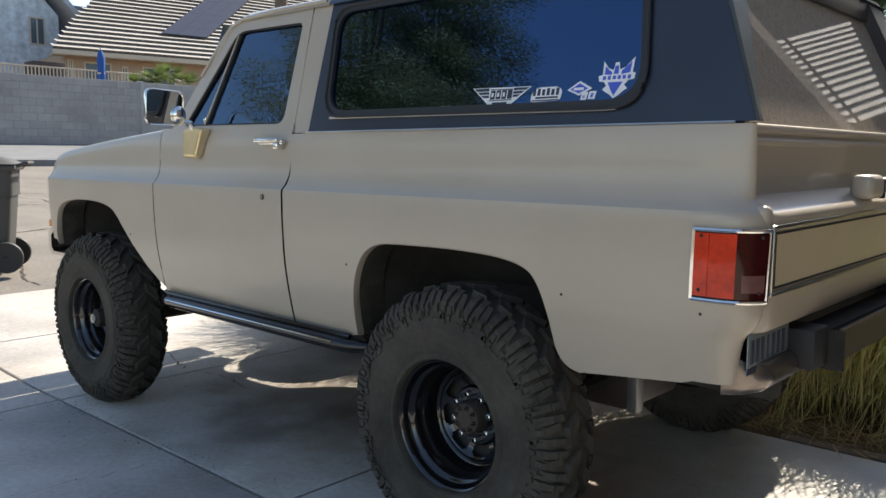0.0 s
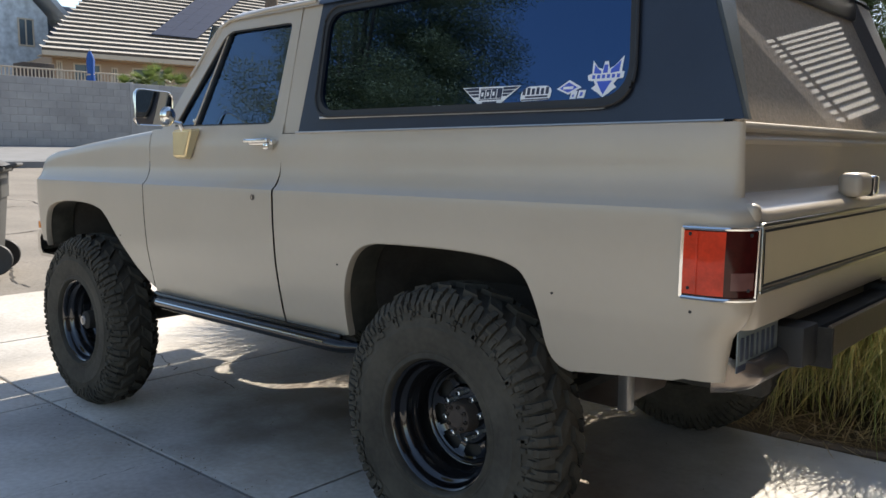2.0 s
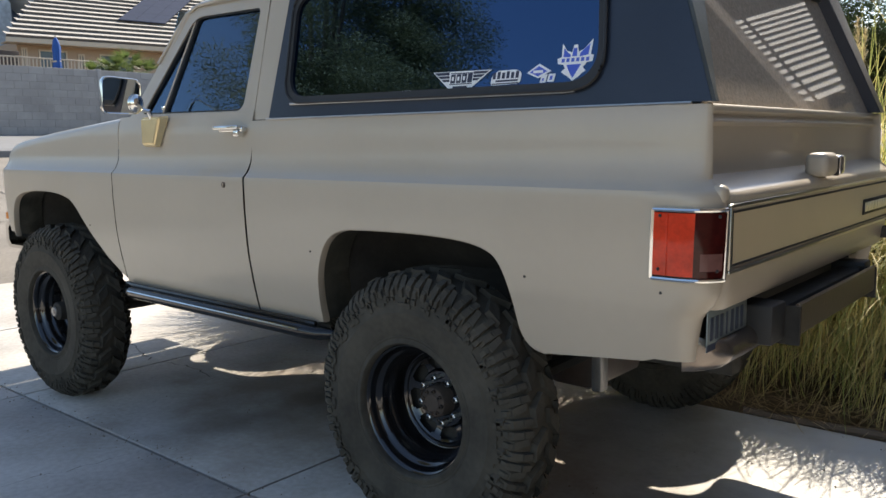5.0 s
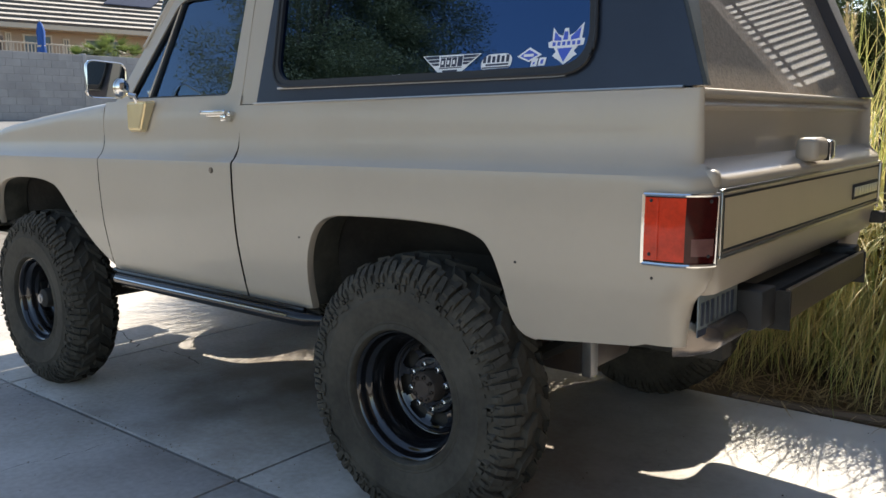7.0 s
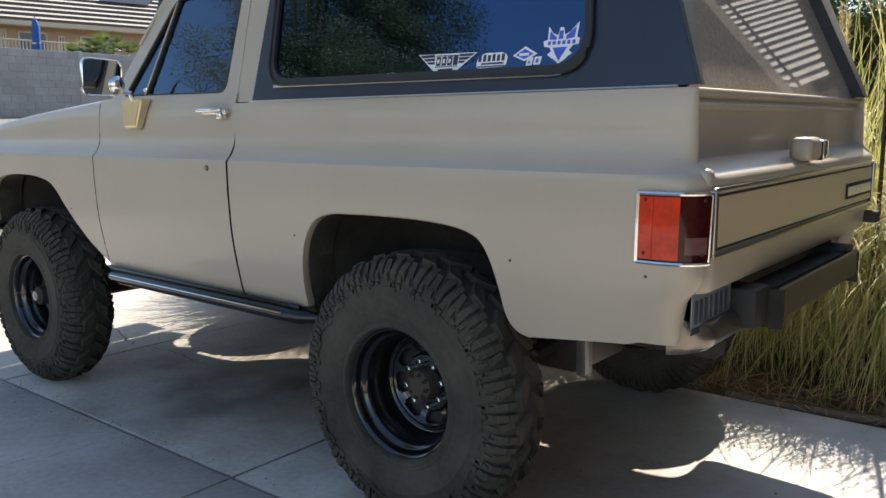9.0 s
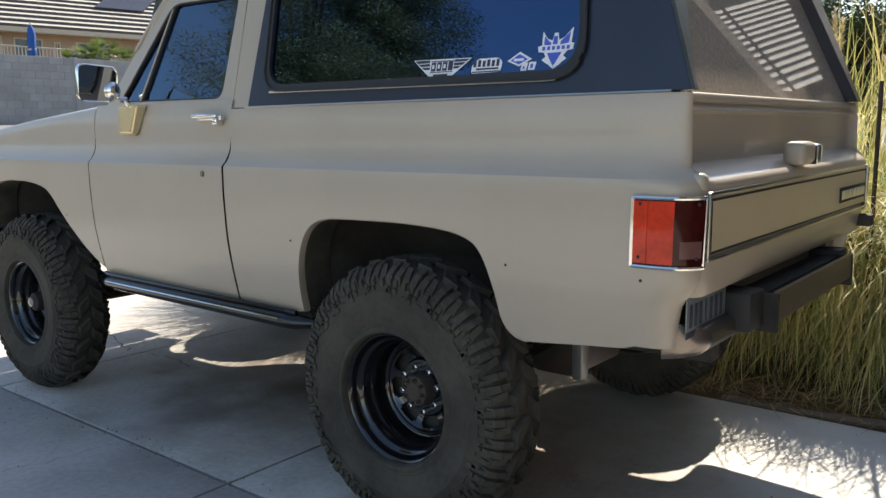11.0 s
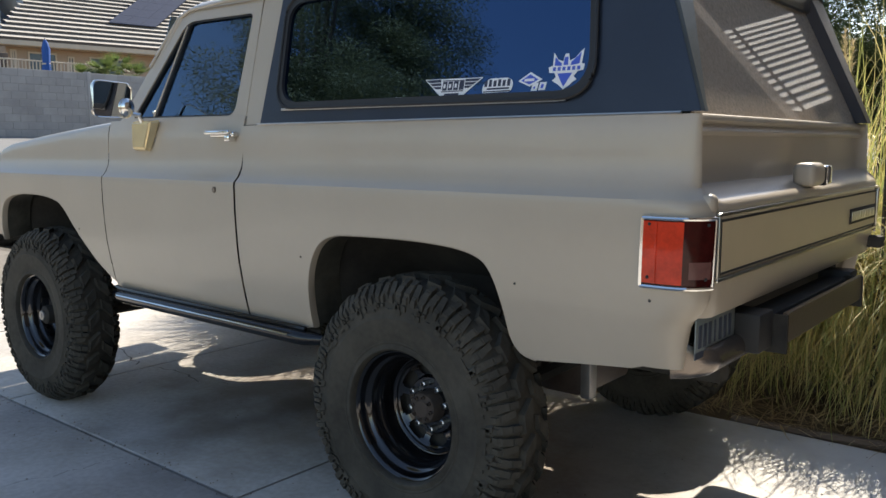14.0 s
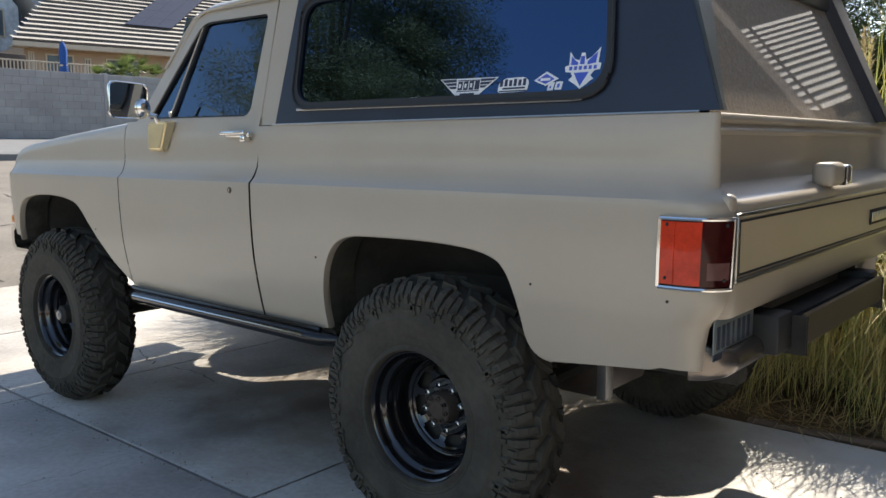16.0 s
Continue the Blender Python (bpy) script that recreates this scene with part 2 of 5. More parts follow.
PALM = leaf_mat("palm_fronds", (0.06, 0.10, 0.03), (0.13, 0.17, 0.05))


# ---- mesh helpers ----
def part(name, bm, material, parent=None, label="", smooth=True, kind=""):
    me = bpy.data.meshes.new(name)
    bmesh.ops.recalc_face_normals(bm, faces=bm.faces)
    bm.to_mesh(me)
    bm.free()
    return link(name, me, material, parent, label, smooth, kind)


def link(name, me, material, parent=None, label="", smooth=True, kind=""):
    if smooth:
        me.shade_smooth()
        me.set_sharp_from_angle(angle=radians(35))
    if not me.materials:
        me.materials.append(material)
    ob = new(name, me)
    if parent is not None:
        ob.parent = parent
    return tagged(ob, label=label, kind=kind)


def thing(name, at, label, category, group="", kind=""):
    ob = new(name)
    ob.location = at
    ob.empty_display_size = 0.1
    return tagged(ob, label, category, group, kind)


def under(ob, parent):
    """Parent ob, built in world metres, to a thing that stands elsewhere."""
    ob.parent = parent
    ob.matrix_parent_inverse = parent.matrix_basis.inverted()
    return ob


def box(bm, a, b, bevel=0.0, m=None, seg=2):
    r = bmesh.ops.create_cube(bm, size=1)
    s, c = [b[i] - a[i] for i in range(3)], [(a[i] + b[i]) / 2 for i in range(3)]
    bmesh.ops.transform(bm, matrix=Matrix.Translation(c) @ Matrix.Diagonal((*s, 1)), verts=r["verts"])
    vs = r["verts"]
    if bevel:
        es = list({e for v in vs for e in v.link_edges})
        g = bmesh.ops.bevel(bm, geom=es, offset=bevel, segments=seg, affect="EDGES", profile=0.5)
        vs = list({v for f in g["faces"] for v in f.verts} | {v for v in vs if v.is_valid})
    if m is not None:
        bmesh.ops.transform(bm, matrix=m, verts=vs)
    return vs


def bx(a, b, bevel=0.0, m=None, seg=2):
    bm = bmesh.new()
    box(bm, a, b, bevel, m, seg)
    return bm


def prism(outline, lo, hi, axis=1, bevel=0.0):
    """A closed outline of 2D points pushed along an axis (0: y,z; 1: x,z; 2: x,y)."""
    bm = bmesh.new()

    def at(p, h):
        return {0: (h, p[0], p[1]), 1: (p[0], h, p[1]), 2: (p[0], p[1], h)}[axis]
    lo_v, hi_v = [bm.verts.new(at(p, lo)) for p in outline], [bm.verts.new(at(p, hi)) for p in outline]
    bm.faces.new(lo_v)
    bm.faces.new(hi_v[::-1])
    for i in range(len(outline)):
        j = (i + 1) % len(outline)
        bm.faces.new((lo_v[i], lo_v[j], hi_v[j], hi_v[i]))
    if bevel:
        bmesh.ops.bevel(bm, geom=bm.edges[:], offset=bevel, segments=2, affect="EDGES")
    return bm


def round_poly(pts, r, n=5):
    """Corner points rounded by radius r (a number or one per corner)."""
    out, k = [], len(pts)
    for i in range(k):
        p, a, b = Vector(pts[i]), Vector(pts[i - 1]), Vector(pts[(i + 1) % k])
        rr = r[i] if isinstance(r, (list, tuple)) else r
        da, db = (a - p), (b - p)
        ra, rb = min(rr, da.length * 0.49), min(rr, db.length * 0.49)
        s, e = p + da.normalized() * ra, p + db.normalized() * rb
        for j in range(n + 1):
            t = j / n
            out.append(tuple(s * (1 - t) ** 2 + p * 2 * t * (1 - t) + e * t * t))
    return out


def tube(pts, r, seg=8, closed=False, bm=None):
    """A tube of radius r (a number or one per point) along points."""
    bm = bm or bmesh.new()
    pts = [Vector(p) for p in pts]
    rings, n = [], len(pts)
    up = Vector((0, 0, 1))
    for i, p in enumerate(pts):
        a = pts[(i - 1) % n] if (closed or i) else p
        b = pts[(i + 1) % n] if (closed or i < n - 1) else p
        d = (b - a).normalized()
        s = d.cross(up if abs(d.z) < 0.95 else Vector((1, 0, 0))).normalized()
        u = s.cross(d)
        rad = r[i] if isinstance(r, (list, tuple)) else r
        rings.append([bm.verts.new(p + (s * math.cos(2 * math.pi * k / seg) + u * math.sin(2 * math.pi * k / seg)) * rad) for k in range(seg)])
    for i in range(n if closed else n - 1):
        A, B = rings[i], rings[(i + 1) % n]
        for k in range(seg):
            bm.faces.new((A[k], A[(k + 1) % seg], B[(k + 1) % seg], B[k]))
    if not closed:
        bm.faces.new(rings[0][::-1])
        bm.faces.new(rings[-1])
    return bm


def lathe(profile, seg=48, close=False):
    """A profile of (radius, y) turned about the y axis."""
    bm = bmesh.new()
    rings = []
    for r, y in profile:
        rings.append([bm.verts.new((r * math.cos(2 * math.pi * k / seg), y, r * math.sin(2 * math.pi * k / seg))) for k in range(seg)])
    n = len(rings)
    for i in range(n if close else n - 1):
        A, B = rings[i], rings[(i + 1) % n]
        for k in range(seg):
            bm.faces.new((A[k], A[(k + 1) % seg], B[(k + 1) % seg], B[k]))
    return bm


def sheet(rows, thick=0.0):
    """A surface through rows of points; thick pushes a second skin inwards and closes the rim."""
    bm = bmesh.new()
    g = [[bm.verts.new(p) for p in r] for r in rows]
    for i in range(len(g) - 1):
        for j in range(len(g[0]) - 1):
            q = (g[i][j], g[i][j + 1], g[i + 1][j + 1], g[i + 1][j])
            if len({tuple(round(c, 6) for c in v.co) for v in q}) == 4:
                bm.faces.new(q)
    if thick:
        bm.normal_update()
        bmesh.ops.recalc_face_normals(bm, faces=bm.faces)
        bmesh.ops.solidify(bm, geom=bm.faces[:], thickness=thick)
    return bm


def lerp(table, x):
    xs, ys = zip(*table)
    return float(np.interp(x, xs, ys))


def catmull(table, x):
    """Smooth curve through (x, y) points."""
    xs = [p[0] for p in table]
    x = min(max(x, xs[0]), xs[-1])
    i = max(0, min(len(xs) - 2, sum(1 for q in xs if q <= x) - 1))
    p = [table[max(0, min(len(xs) - 1, i + k))] for k in (-1, 0, 1, 2)]
    h = p[2][0] - p[1][0]
    t = (x - p[1][0]) / h if h else 0
    m1 = (p[2][1] - p[0][1]) / (p[2][0] - p[0][0] or 1) * h
    m2 = (p[3][1] - p[1][1]) / (p[3][0] - p[1][0] or 1) * h
    return (2 * t ** 3 - 3 * t * t + 1) * p[1][1] + (t ** 3 - 2 * t * t + t) * m1 + (-2 * t ** 3 + 3 * t * t) * p[2][1] + (t ** 3 - t * t) * m2


# ---- ground, street, far wall and houses ----
def ground_z(x):
    """Level drive, then the street and the far side rise."""
    if x > -4.2:
        return 0.0
    if x > -5.4:
        return 0.0907 * (x + 4.2) ** 2 / 2.4
    return -0.0907 * (max(x, -30.0) + 4.8)


def strip(x0, x1, y0, y1, dz, step=0.3):
    n = max(1, int(abs(x1 - x0) / step))
    return sheet([[(x0 + (x1 - x0) * i / n, y, ground_z(x0 + (x1 - x0) * i / n) + dz) for y in (y0, y1)] for i in range(n + 1)])


xs = [-900, -200, -30] + [-30 + 0.6 * i for i in range(1, 44)] + [0, 8, 60, 900]
ground = tagged(part("ground", sheet([[(x, y, ground_z(x) - 0.06) for y in (-900, -60, -8, 2.2, 8, 60, 900)] for x in xs]), SOIL), "dry brown desert soil around the drive", "ground", kind="structure")
road = tagged(part("road", strip(-17.6, -6.83, -80, 80, -0.025), ASPHALT), "old grey-brown cracked asphalt street", "road", kind="structure")
drive = thing("pavement", (0, 0, 0), "pale concrete driveway slabs with joints", "driveway", kind="structure")
part("slab_bed", strip(6.0, -6.80, -6.0, 2.05, -0.03), JOINT, drive)


def slab(x0, x1, y0, y1):
    n = max(1, int((x1 - x0) / 0.35))
    rows = []
    g = 0.008
    for i in range(n + 1):
        x = x0 + g + (x1 - x0 - 2 * g) * i / n
        e = 0.004 if i in (0, n) else 0.0
        z = ground_z(x)
        rows.append([(x, y0 + g, z - 0.04), (x, y0 + g, z - 0.005), (x, y0 + g + 0.006, z - e), (x, y1 - g - 0.006, z - e), (x, y1 - g, z - 0.005), (x, y1 - g, z - 0.04)])
    rows.insert(0, [(p[0], p[1], p[2] - 0.05) for p in rows[0]])
    rows.append([(p[0], p[1], p[2] - 0.05) for p in rows[-1]])
    under(part("slab", sheet(rows), CONCRETE), drive)


for x0, x1 in ((-6.82, -5.45), (-5.45, -3.91), (-3.91, -1.815), (-1.815, 0.75), (0.75, 3.2), (3.2, 6.0)):
    for y0, y1 in ((-6.0, -3.0), (-3.0, -0.14), (-0.14, 2.05)):
        slab(x0, x1, y0, y1)


def crack(pts, width, dz, material, parent, name="crack"):
    """A thin irregular crack lying on the paving."""
    rng = random.Random(int(abs(pts[0][0]) * 1000))
    rows = []
    for (ax, ay), (bx_, by) in zip(pts, pts[1:]):
        n = max(2, int(math.hypot(bx_ - ax, by - ay) / 0.06))
        for i in range(n):
            t = i / n
            x, y = ax + (bx_ - ax) * t + rng.uniform(-0.02, 0.02), ay + (by - ay) * t + rng.uniform(-0.02, 0.02)
            w = width * rng.uniform(0.3, 1.2)
            rows.append([(x - w, y - w, ground_z(x) + dz), (x + w, y + w, ground_z(x) + dz)])
    under(part(name, sheet(rows), material, smooth=False), parent)


crack([(-5.1, 0.95), (-4.6, 0.90), (-4.3, 0.80), (-3.93, 0.70)], 0.004, 0.003, JOINT, drive)
crack([(-3.88, 0.72), (-3.6, 0.78), (-3.35, 0.72), (-3.1, 0.86)], 0.003, 0.003, JOINT, drive)
crack([(-2.57, -0.17), (-2.60, -0.45), (-2.66, -0.70), (-2.7, -1.6)], 0.0015, 0.003, JOINT, drive)
crack([(-2.2, 0.95), (-2.05, 0.75), (-1.95, 0.5), (-1.83, 0.36)], 0.002, 0.003, JOINT, drive)
rng = random.Random(4)
for i in range(46):
    x, y = rng.uniform(-15, -7.0), rng.uniform(-1.0, 6.5)
    pts = [(x, y)]
    along = rng.random() < 0.6
    for k in range(rng.randint(3, 6)):
        x += rng.uniform(-0.25, 0.25) if along else rng.uniform(0.2, 0.6)
        y += rng.uniform(0.3, 0.8) if along else rng.uniform(-0.3, 0.3)
        x = min(x, -6.95)
        pts.append((x, y))
    crack(pts, rng.uniform(0.006, 0.014), -0.02, JOINT, road)
kerb = tagged(part("kerb", sheet([[(-17.6, y, ground_z(-17.6) - 0.05), (-17.6, y, ground_z(-17.6) + 0.11), (-17.63, y, ground_z(-17.6) + 0.13), (-17.9, y, ground_z(-17.9) + 0.13)] for y in (-80, 80)]), PAVING), "grey concrete kerb along the street", "kerb", kind="structure")
walk_far = tagged(part("pavement", sheet([[(x, y, ground_z(x) + 0.125) for y in (-80, 80)] for x in (-17.91, -19.5, -21.7)]), PAVING), "grey concrete pavement across the street", "pavement", kind="structure")

# block wall across the street
WX, WZ = -21.7, ground_z(-21.7) + 0.12
wall = thing("wall_street", (WX, 0, WZ), "grey concrete block wall across the street", "wall", kind="structure")
under(part("core", bx((WX - 0.17, -60, WZ - 0.3), (WX - 0.006, 60, WZ + 1.80)), MORTAR), wall)
bm = bx((-0.0, -0.195, 0.005), (0.02, 0.195, 0.195), 0.004, seg=1)
block_me = bpy.data.meshes.new("block")
bm.to_mesh(block_me)
bm.free()
block_me.materials.append(BLOCK)
for row in range(9):
    for k in range(32):
        ob = new("block", block_me)
        ob.location = (WX - 0.02, 2.4 + 0.4 * k + 0.2 * (row % 2), WZ + 0.2 * row)
        under(ob, wall)
verts, faces = [], []
for row in range(9):
    for k in list(range(-140, 0)) + list(range(32, 120)):
        y, z = 2.4 + 0.4 * k + 0.2 * (row % 2), WZ + 0.2 * row
        o = len(verts)
        verts += [(WX, y - 0.195, z + 0.005), (WX, y + 0.195, z + 0.005), (WX, y + 0.195, z + 0.195), (WX, y - 0.195, z + 0.195)]
        verts += [(WX - 0.03, a[1], a[2]) for a in verts[o:o + 4]]
        faces += [(o, o + 1, o + 2, o + 3), (o, o + 4, o + 5, o + 1), (o + 1, o + 5, o + 6, o + 2), (o + 2, o + 6, o + 7, o + 3), (o + 3, o + 7, o + 4, o)]
me = bpy.data.meshes.new("far_blocks")
me.from_pydata(verts, [], faces)
under(link("far_blocks", me, BLOCK, smooth=False, kind="stuff"), wall)
under(part("pilaster", bx((WX - 0.2, 9.68, WZ - 0.2), (WX + 0.02, 9.8, WZ + 1.83), 0.01), BLOCK), wall)


def window_on(house, o, u, n, w, h, name="window"):
    """A framed window at o on a house wall: u runs along the wall, n points out of it."""
    o, u, n = Vector(o), Vector(u).normalized(), Vector(n).normalized()
    m = Matrix((u, n, Vector((0, 0, 1)))).transposed().to_4x4()
    m.translation = o
    fr = bmesh.new()
    for a, b in (((0, -0.02, 0), (0.07, 0.06, h)), ((w - 0.07, -0.02, 0), (w, 0.06, h)), ((0.07, -0.02, 0), (w - 0.07, 0.06, 0.07)), ((0.07, -0.02, h - 0.07), (w - 0.07, 0.06, h)), ((w / 2 - 0.03, -0.02, 0.07), (w / 2 + 0.03, 0.05, h - 0.07))):
        box(fr, a, b, 0.0, m)
    win = under(part(name, fr, TRIM_TAN), house)
    pane = part("pane", bx((0.07, -0.02, 0.07), (w - 0.07, 0.01, h - 0.07), 0, m), HOUSE_GLASS)
    pane.parent = win
    pane.matrix_parent_inverse = (house.matrix_basis @ win.matrix_parent_inverse).inverted()
    return win


def tile_roof(house, a, b, up, pitch, courses, depth=0.33, hip0=0.0, hip1=0.0, butt=0.10, face=None):
    """Courses of flat concrete tiles from the eave a-b up the slope; hip0, hip1: how far each course steps in at its ends."""
    a, b, up = Vector(a), Vector(b), Vector(up).normalized()
    e = (b - a).normalized()
    sl = up * math.cos(pitch) + Vector((0, 0, 1)) * math.sin(pitch)
    nr = e.cross(sl)
    if nr.z < 0:
        nr = -nr
    roof = under(part("roof", sheet([[a - nr * 0.04, b - nr * 0.04], [a + sl * depth * courses + e * hip0 * courses - nr * 0.04, b + sl * depth * courses - e * hip1 * courses - nr * 0.04]]), TILE_DARK, smooth=False), house)
    rng = random.Random(11)
    for k in range(courses):
        p, q = a + sl * depth * k + e * hip0 * k, b + sl * depth * k - e * hip1 * k
        bm = bmesh.new()
        n = max(2, int((q - p).length / 2.6))
        for i in range(n):
            s, t = p + (q - p) * (i / n), p + (q - p) * ((i + 1) / n)
            lift = nr * (butt + rng.uniform(-0.004, 0.004))
            lo = -sl * (0.03 + rng.uniform(0, 0.006))
            v = [bm.verts.new(c) for c in (s + lo, t + lo, s + lo + lift, t + lo + lift, s + sl * depth * 0.98, t + sl * depth * 0.98)]
            # butt face in dark material: the shadow line under each course is painted
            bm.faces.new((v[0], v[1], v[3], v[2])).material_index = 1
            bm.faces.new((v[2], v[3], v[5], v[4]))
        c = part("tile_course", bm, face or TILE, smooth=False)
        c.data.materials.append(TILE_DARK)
        c.parent = roof
        c.matrix_parent_inverse = (house.matrix_basis @ roof.matrix_parent_inverse).inverted()
    return roof


def wall_box(house, name, pts, z0, z1, material):
    return under(part(name, prism(pts, z0, z1, 2), material, smooth=False), house)


# tan house with a tiled roof behind the wall
PITCH = radians(31)
E0, E1 = Vector((-35.7, 13.08, 5.9)), Vector((-32.7, 34.9, 5.9))
EU = (E1 - E0).normalized()
EN = Vector((-EU.y, EU.x, 0))
if EN.x > 0:
    EN = -EN
tan_house = thing("house", (-38, 18, ground_z(-38)), "tan stucco house with pale concrete tile roof", "house")
w0, w1 = E0 + EN * 0.7 + EU * 0.6, E1 + EN * 0.7 - EU * 0.6
wall_box(tan_house, "wall", [(w0.x, w0.y), (w1.x, w1.y), ((w1 + EN * 8).x, (w1 + EN * 8).y), ((w0 + EN * 8).x, (w0 + EN * 8).y)], 1.8, 5.82, STUCCO_TAN)
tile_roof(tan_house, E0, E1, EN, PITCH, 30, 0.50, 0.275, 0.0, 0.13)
fas = bmesh.new()
box(fas, (0, -0.02, -0.22), ((E1 - E0).length, 0.05, -0.02), 0.0, Matrix.Translation(E0) @ Matrix((EU, -EN, Vector((0, 0, 1)))).transposed().to_4x4())
under(part("fascia", fas, TRIM_TAN), tan_house)
sof = bmesh.new()
box(sof, (0, -0.75, -0.24), ((E1 - E0).length, -0.03, -0.2), 0.0, Matrix.Translation(E0) @ Matrix((EU, -EN, Vector((0, 0, 1)))).transposed().to_4x4())
under(part("soffit", sof, TRIM_TAN), tan_house)
for s, w, z, h in ((0.75, 0.25, 4.5, 1.05), (1.45, 1.2, 4.35, 1.15), (3.1, 0.3, 4.3, 1.1), (4.05, 1.6, 4.45, 1.0), (8.5, 1.8, 4.4, 1.1)):
    o = w0 + EU * (s - 0.6)
    window_on(tan_house, (o.x, o.y, z), EU, -EN, w, h)
sl = EN * math.cos(PITCH) + Vector((0, 0, math.sin(PITCH)))
nr = EU.cross(sl)
nr = nr if nr.z > 0 else -nr
# leaning block of thin dark blue slabs over the tile courses
for i, j in ((i, j) for i in range(3) for j in range(7)):
    o = E0 + EU * (5.5 + 0.78 * i + 0.83 * j) + sl * (2.35 + 1.02 * j) + nr * 0.19
    q = [o, o + EU * 0.77, o + EU * 1.60 + sl * 1.01, o + EU * 0.83 + sl * 1.01]
    bm = bmesh.new()
    v = [bm.verts.new(p) for p in q] + [bm.verts.new(p - nr * 0.05) for p in q]
    bm.faces.new(v[:4])
    for k in range(4):
        bm.faces.new((v[k], v[k + 4], v[(k + 1) % 4 + 4], v[(k + 1) % 4]))
    under(part("roof_patch", bm, ROOF_PATCH, smooth=False, label="dark blue slab on the roof"), tan_house)

# grey stucco house
grey_house = thing("house", (-42, 10, ground_z(-42)), "two-storey grey-blue stucco house with white fascia", "house")
wall_box(grey_house, "wall", [(-42.0, 4.0), (-42.0, 16.05), (-50, 16.05), (-50, 4.0)], 1.8, 8.3, STUCCO_BLUE)
under(part("gable", prism([(4.0, 8.3), (16.05, 8.3), (10.0, 14.6)], -50, -42.0, 0), STUCCO_BLUE, smooth=False), grey_house)
# set-back wall: its shade is painted, as a darker copy of the stucco
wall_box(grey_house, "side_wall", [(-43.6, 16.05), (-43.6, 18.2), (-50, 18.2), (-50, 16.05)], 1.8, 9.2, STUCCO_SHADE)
for s in (1, -1):
    v = [(10.0, 15.75), (10.0 + s * 7.0, 8.35), (10.0 + s * 7.0, 8.0), (10.0, 15.4)]
    under(part("roof_slope", prism(v, -50.4, -41.4, 0), TRIM_WHITE, smooth=False), grey_house)
window_on(grey_house, (-42.0, 14.6, 6.75), (0, 1, 0), (1, 0, 0), 0.76, 1.35)
window_on(grey_house, (-42.0, 9.2, 6.1), (0, 1, 0), (1, 0, 0), 1.2, 1.6)

# railing, closed parasol, palms behind the wall
rail = thing("railing", (-33, 13, 3.6), "tan painted railing with thin balusters", "railing")
for z in (4.05, 4.78):
    under(part("rail", bx((-33.03, 9.0, z), (-32.97, 15.6, z + 0.06), 0.01), TRIM_TAN), rail)
for k in range(48):
    under(part("baluster", bx((-33.02, 9.0 + 0.14 * k, 1.9), (-32.98, 9.04 + 0.14 * k, 4.79)), TRIM_TAN, smooth=False), rail)
tagged(part("house_awning", bx((-34.6, 11.46, 1.9), (-33.6, 12.7, 5.1), 0.03), RUST), "dark brown low shed roof behind the railing", "shed")
par = thing("parasol", (-30.5, 12.9, 2.0), "closed blue canvas patio parasol", "parasol")
px_, py_ = -30.5, 12.72
under(part("pole", tube([(px_, py_, 1.9), (px_, py_, 5.43)], 0.03), TRIM_TAN), par)
under(part("canopy", tube([(px_, py_, 3.7), (px_, py_, 4.1), (px_ + 0.02, py_, 4.5), (px_, py_ + 0.02, 5.0), (px_, py_, 5.25), (px_, py_, 5.38)], [0.15, 0.19, 0.14, 0.16, 0.10, 0.02], 9), BLUE_CLOTH), par)
under(part("tie", tube([(px_ - 0.0, py_, 4.44), (px_, py_, 4.5)], 0.16, 9), TRIM_TAN), par)


def fan_palm(at, h, r, seed, n=46):
    rng = random.Random(seed)
    t = thing("palm", at, "low green fan palm behind the block wall", "palm", "low palms")
    under(part("trunk", tube([at, (at[0], at[1], at[2] + h)], 0.13, 8), BARK), t)
    bm = bmesh.new()
    c = Vector((at[0], at[1], at[2] + h))
    for k in range(n):
        az, el = rng.uniform(0, 6.28), rng.uniform(-0.3, 1.3)
        d = Vector((math.cos(az) * math.cos(el), math.sin(az) * math.cos(el), math.sin(el)))
        s = d.cross(Vector((0, 0, 1))).normalized()
        tip = c + d * r * 0.55
        for j in range(9):
            f = (j - 4) / 4
            dd = (d + s * f * 0.9 + Vector((0, 0, -0.12 * abs(f)))).normalized()
            e = tip + dd * r * rng.uniform(0.45, 0.62)
            w = s * 0.03
            bm.faces.new([bm.verts.new(p) for p in (tip - w, tip + w, e + Vector((0, 0, -0.05)))])
        bm.faces.new([bm.verts.new(p) for p in (c - s * 0.012, c + s * 0.012, tip)])
    under(part("fronds", bm, PALM, smooth=False), t)


for at, h, r, seed in (((-30.0, 15.3, 2.3), 1.9, 1.0, 3), ((-29.0, 14.2, 2.3), 1.7, 0.8, 5), ((-30.6, 16.4, 2.3), 1.75, 0.9, 8), ((-29.4, 13.5, 2.3), 1.5, 0.75, 9), ((-30.2, 14.6, 2.3), 1.75, 0.8, 12)):
    fan_palm(at, h, r, seed)
t = thing("palm", (-28.0, 19.3, 2.1), "tall palm with a bare brown trunk", "palm")
under(part("trunk", tube([(-28, 19.3, 2.0), (-28, 19.35, 6), (-27.9, 19.4, 11)], [0.3, 0.27, 0.25], 10), BARK), t)


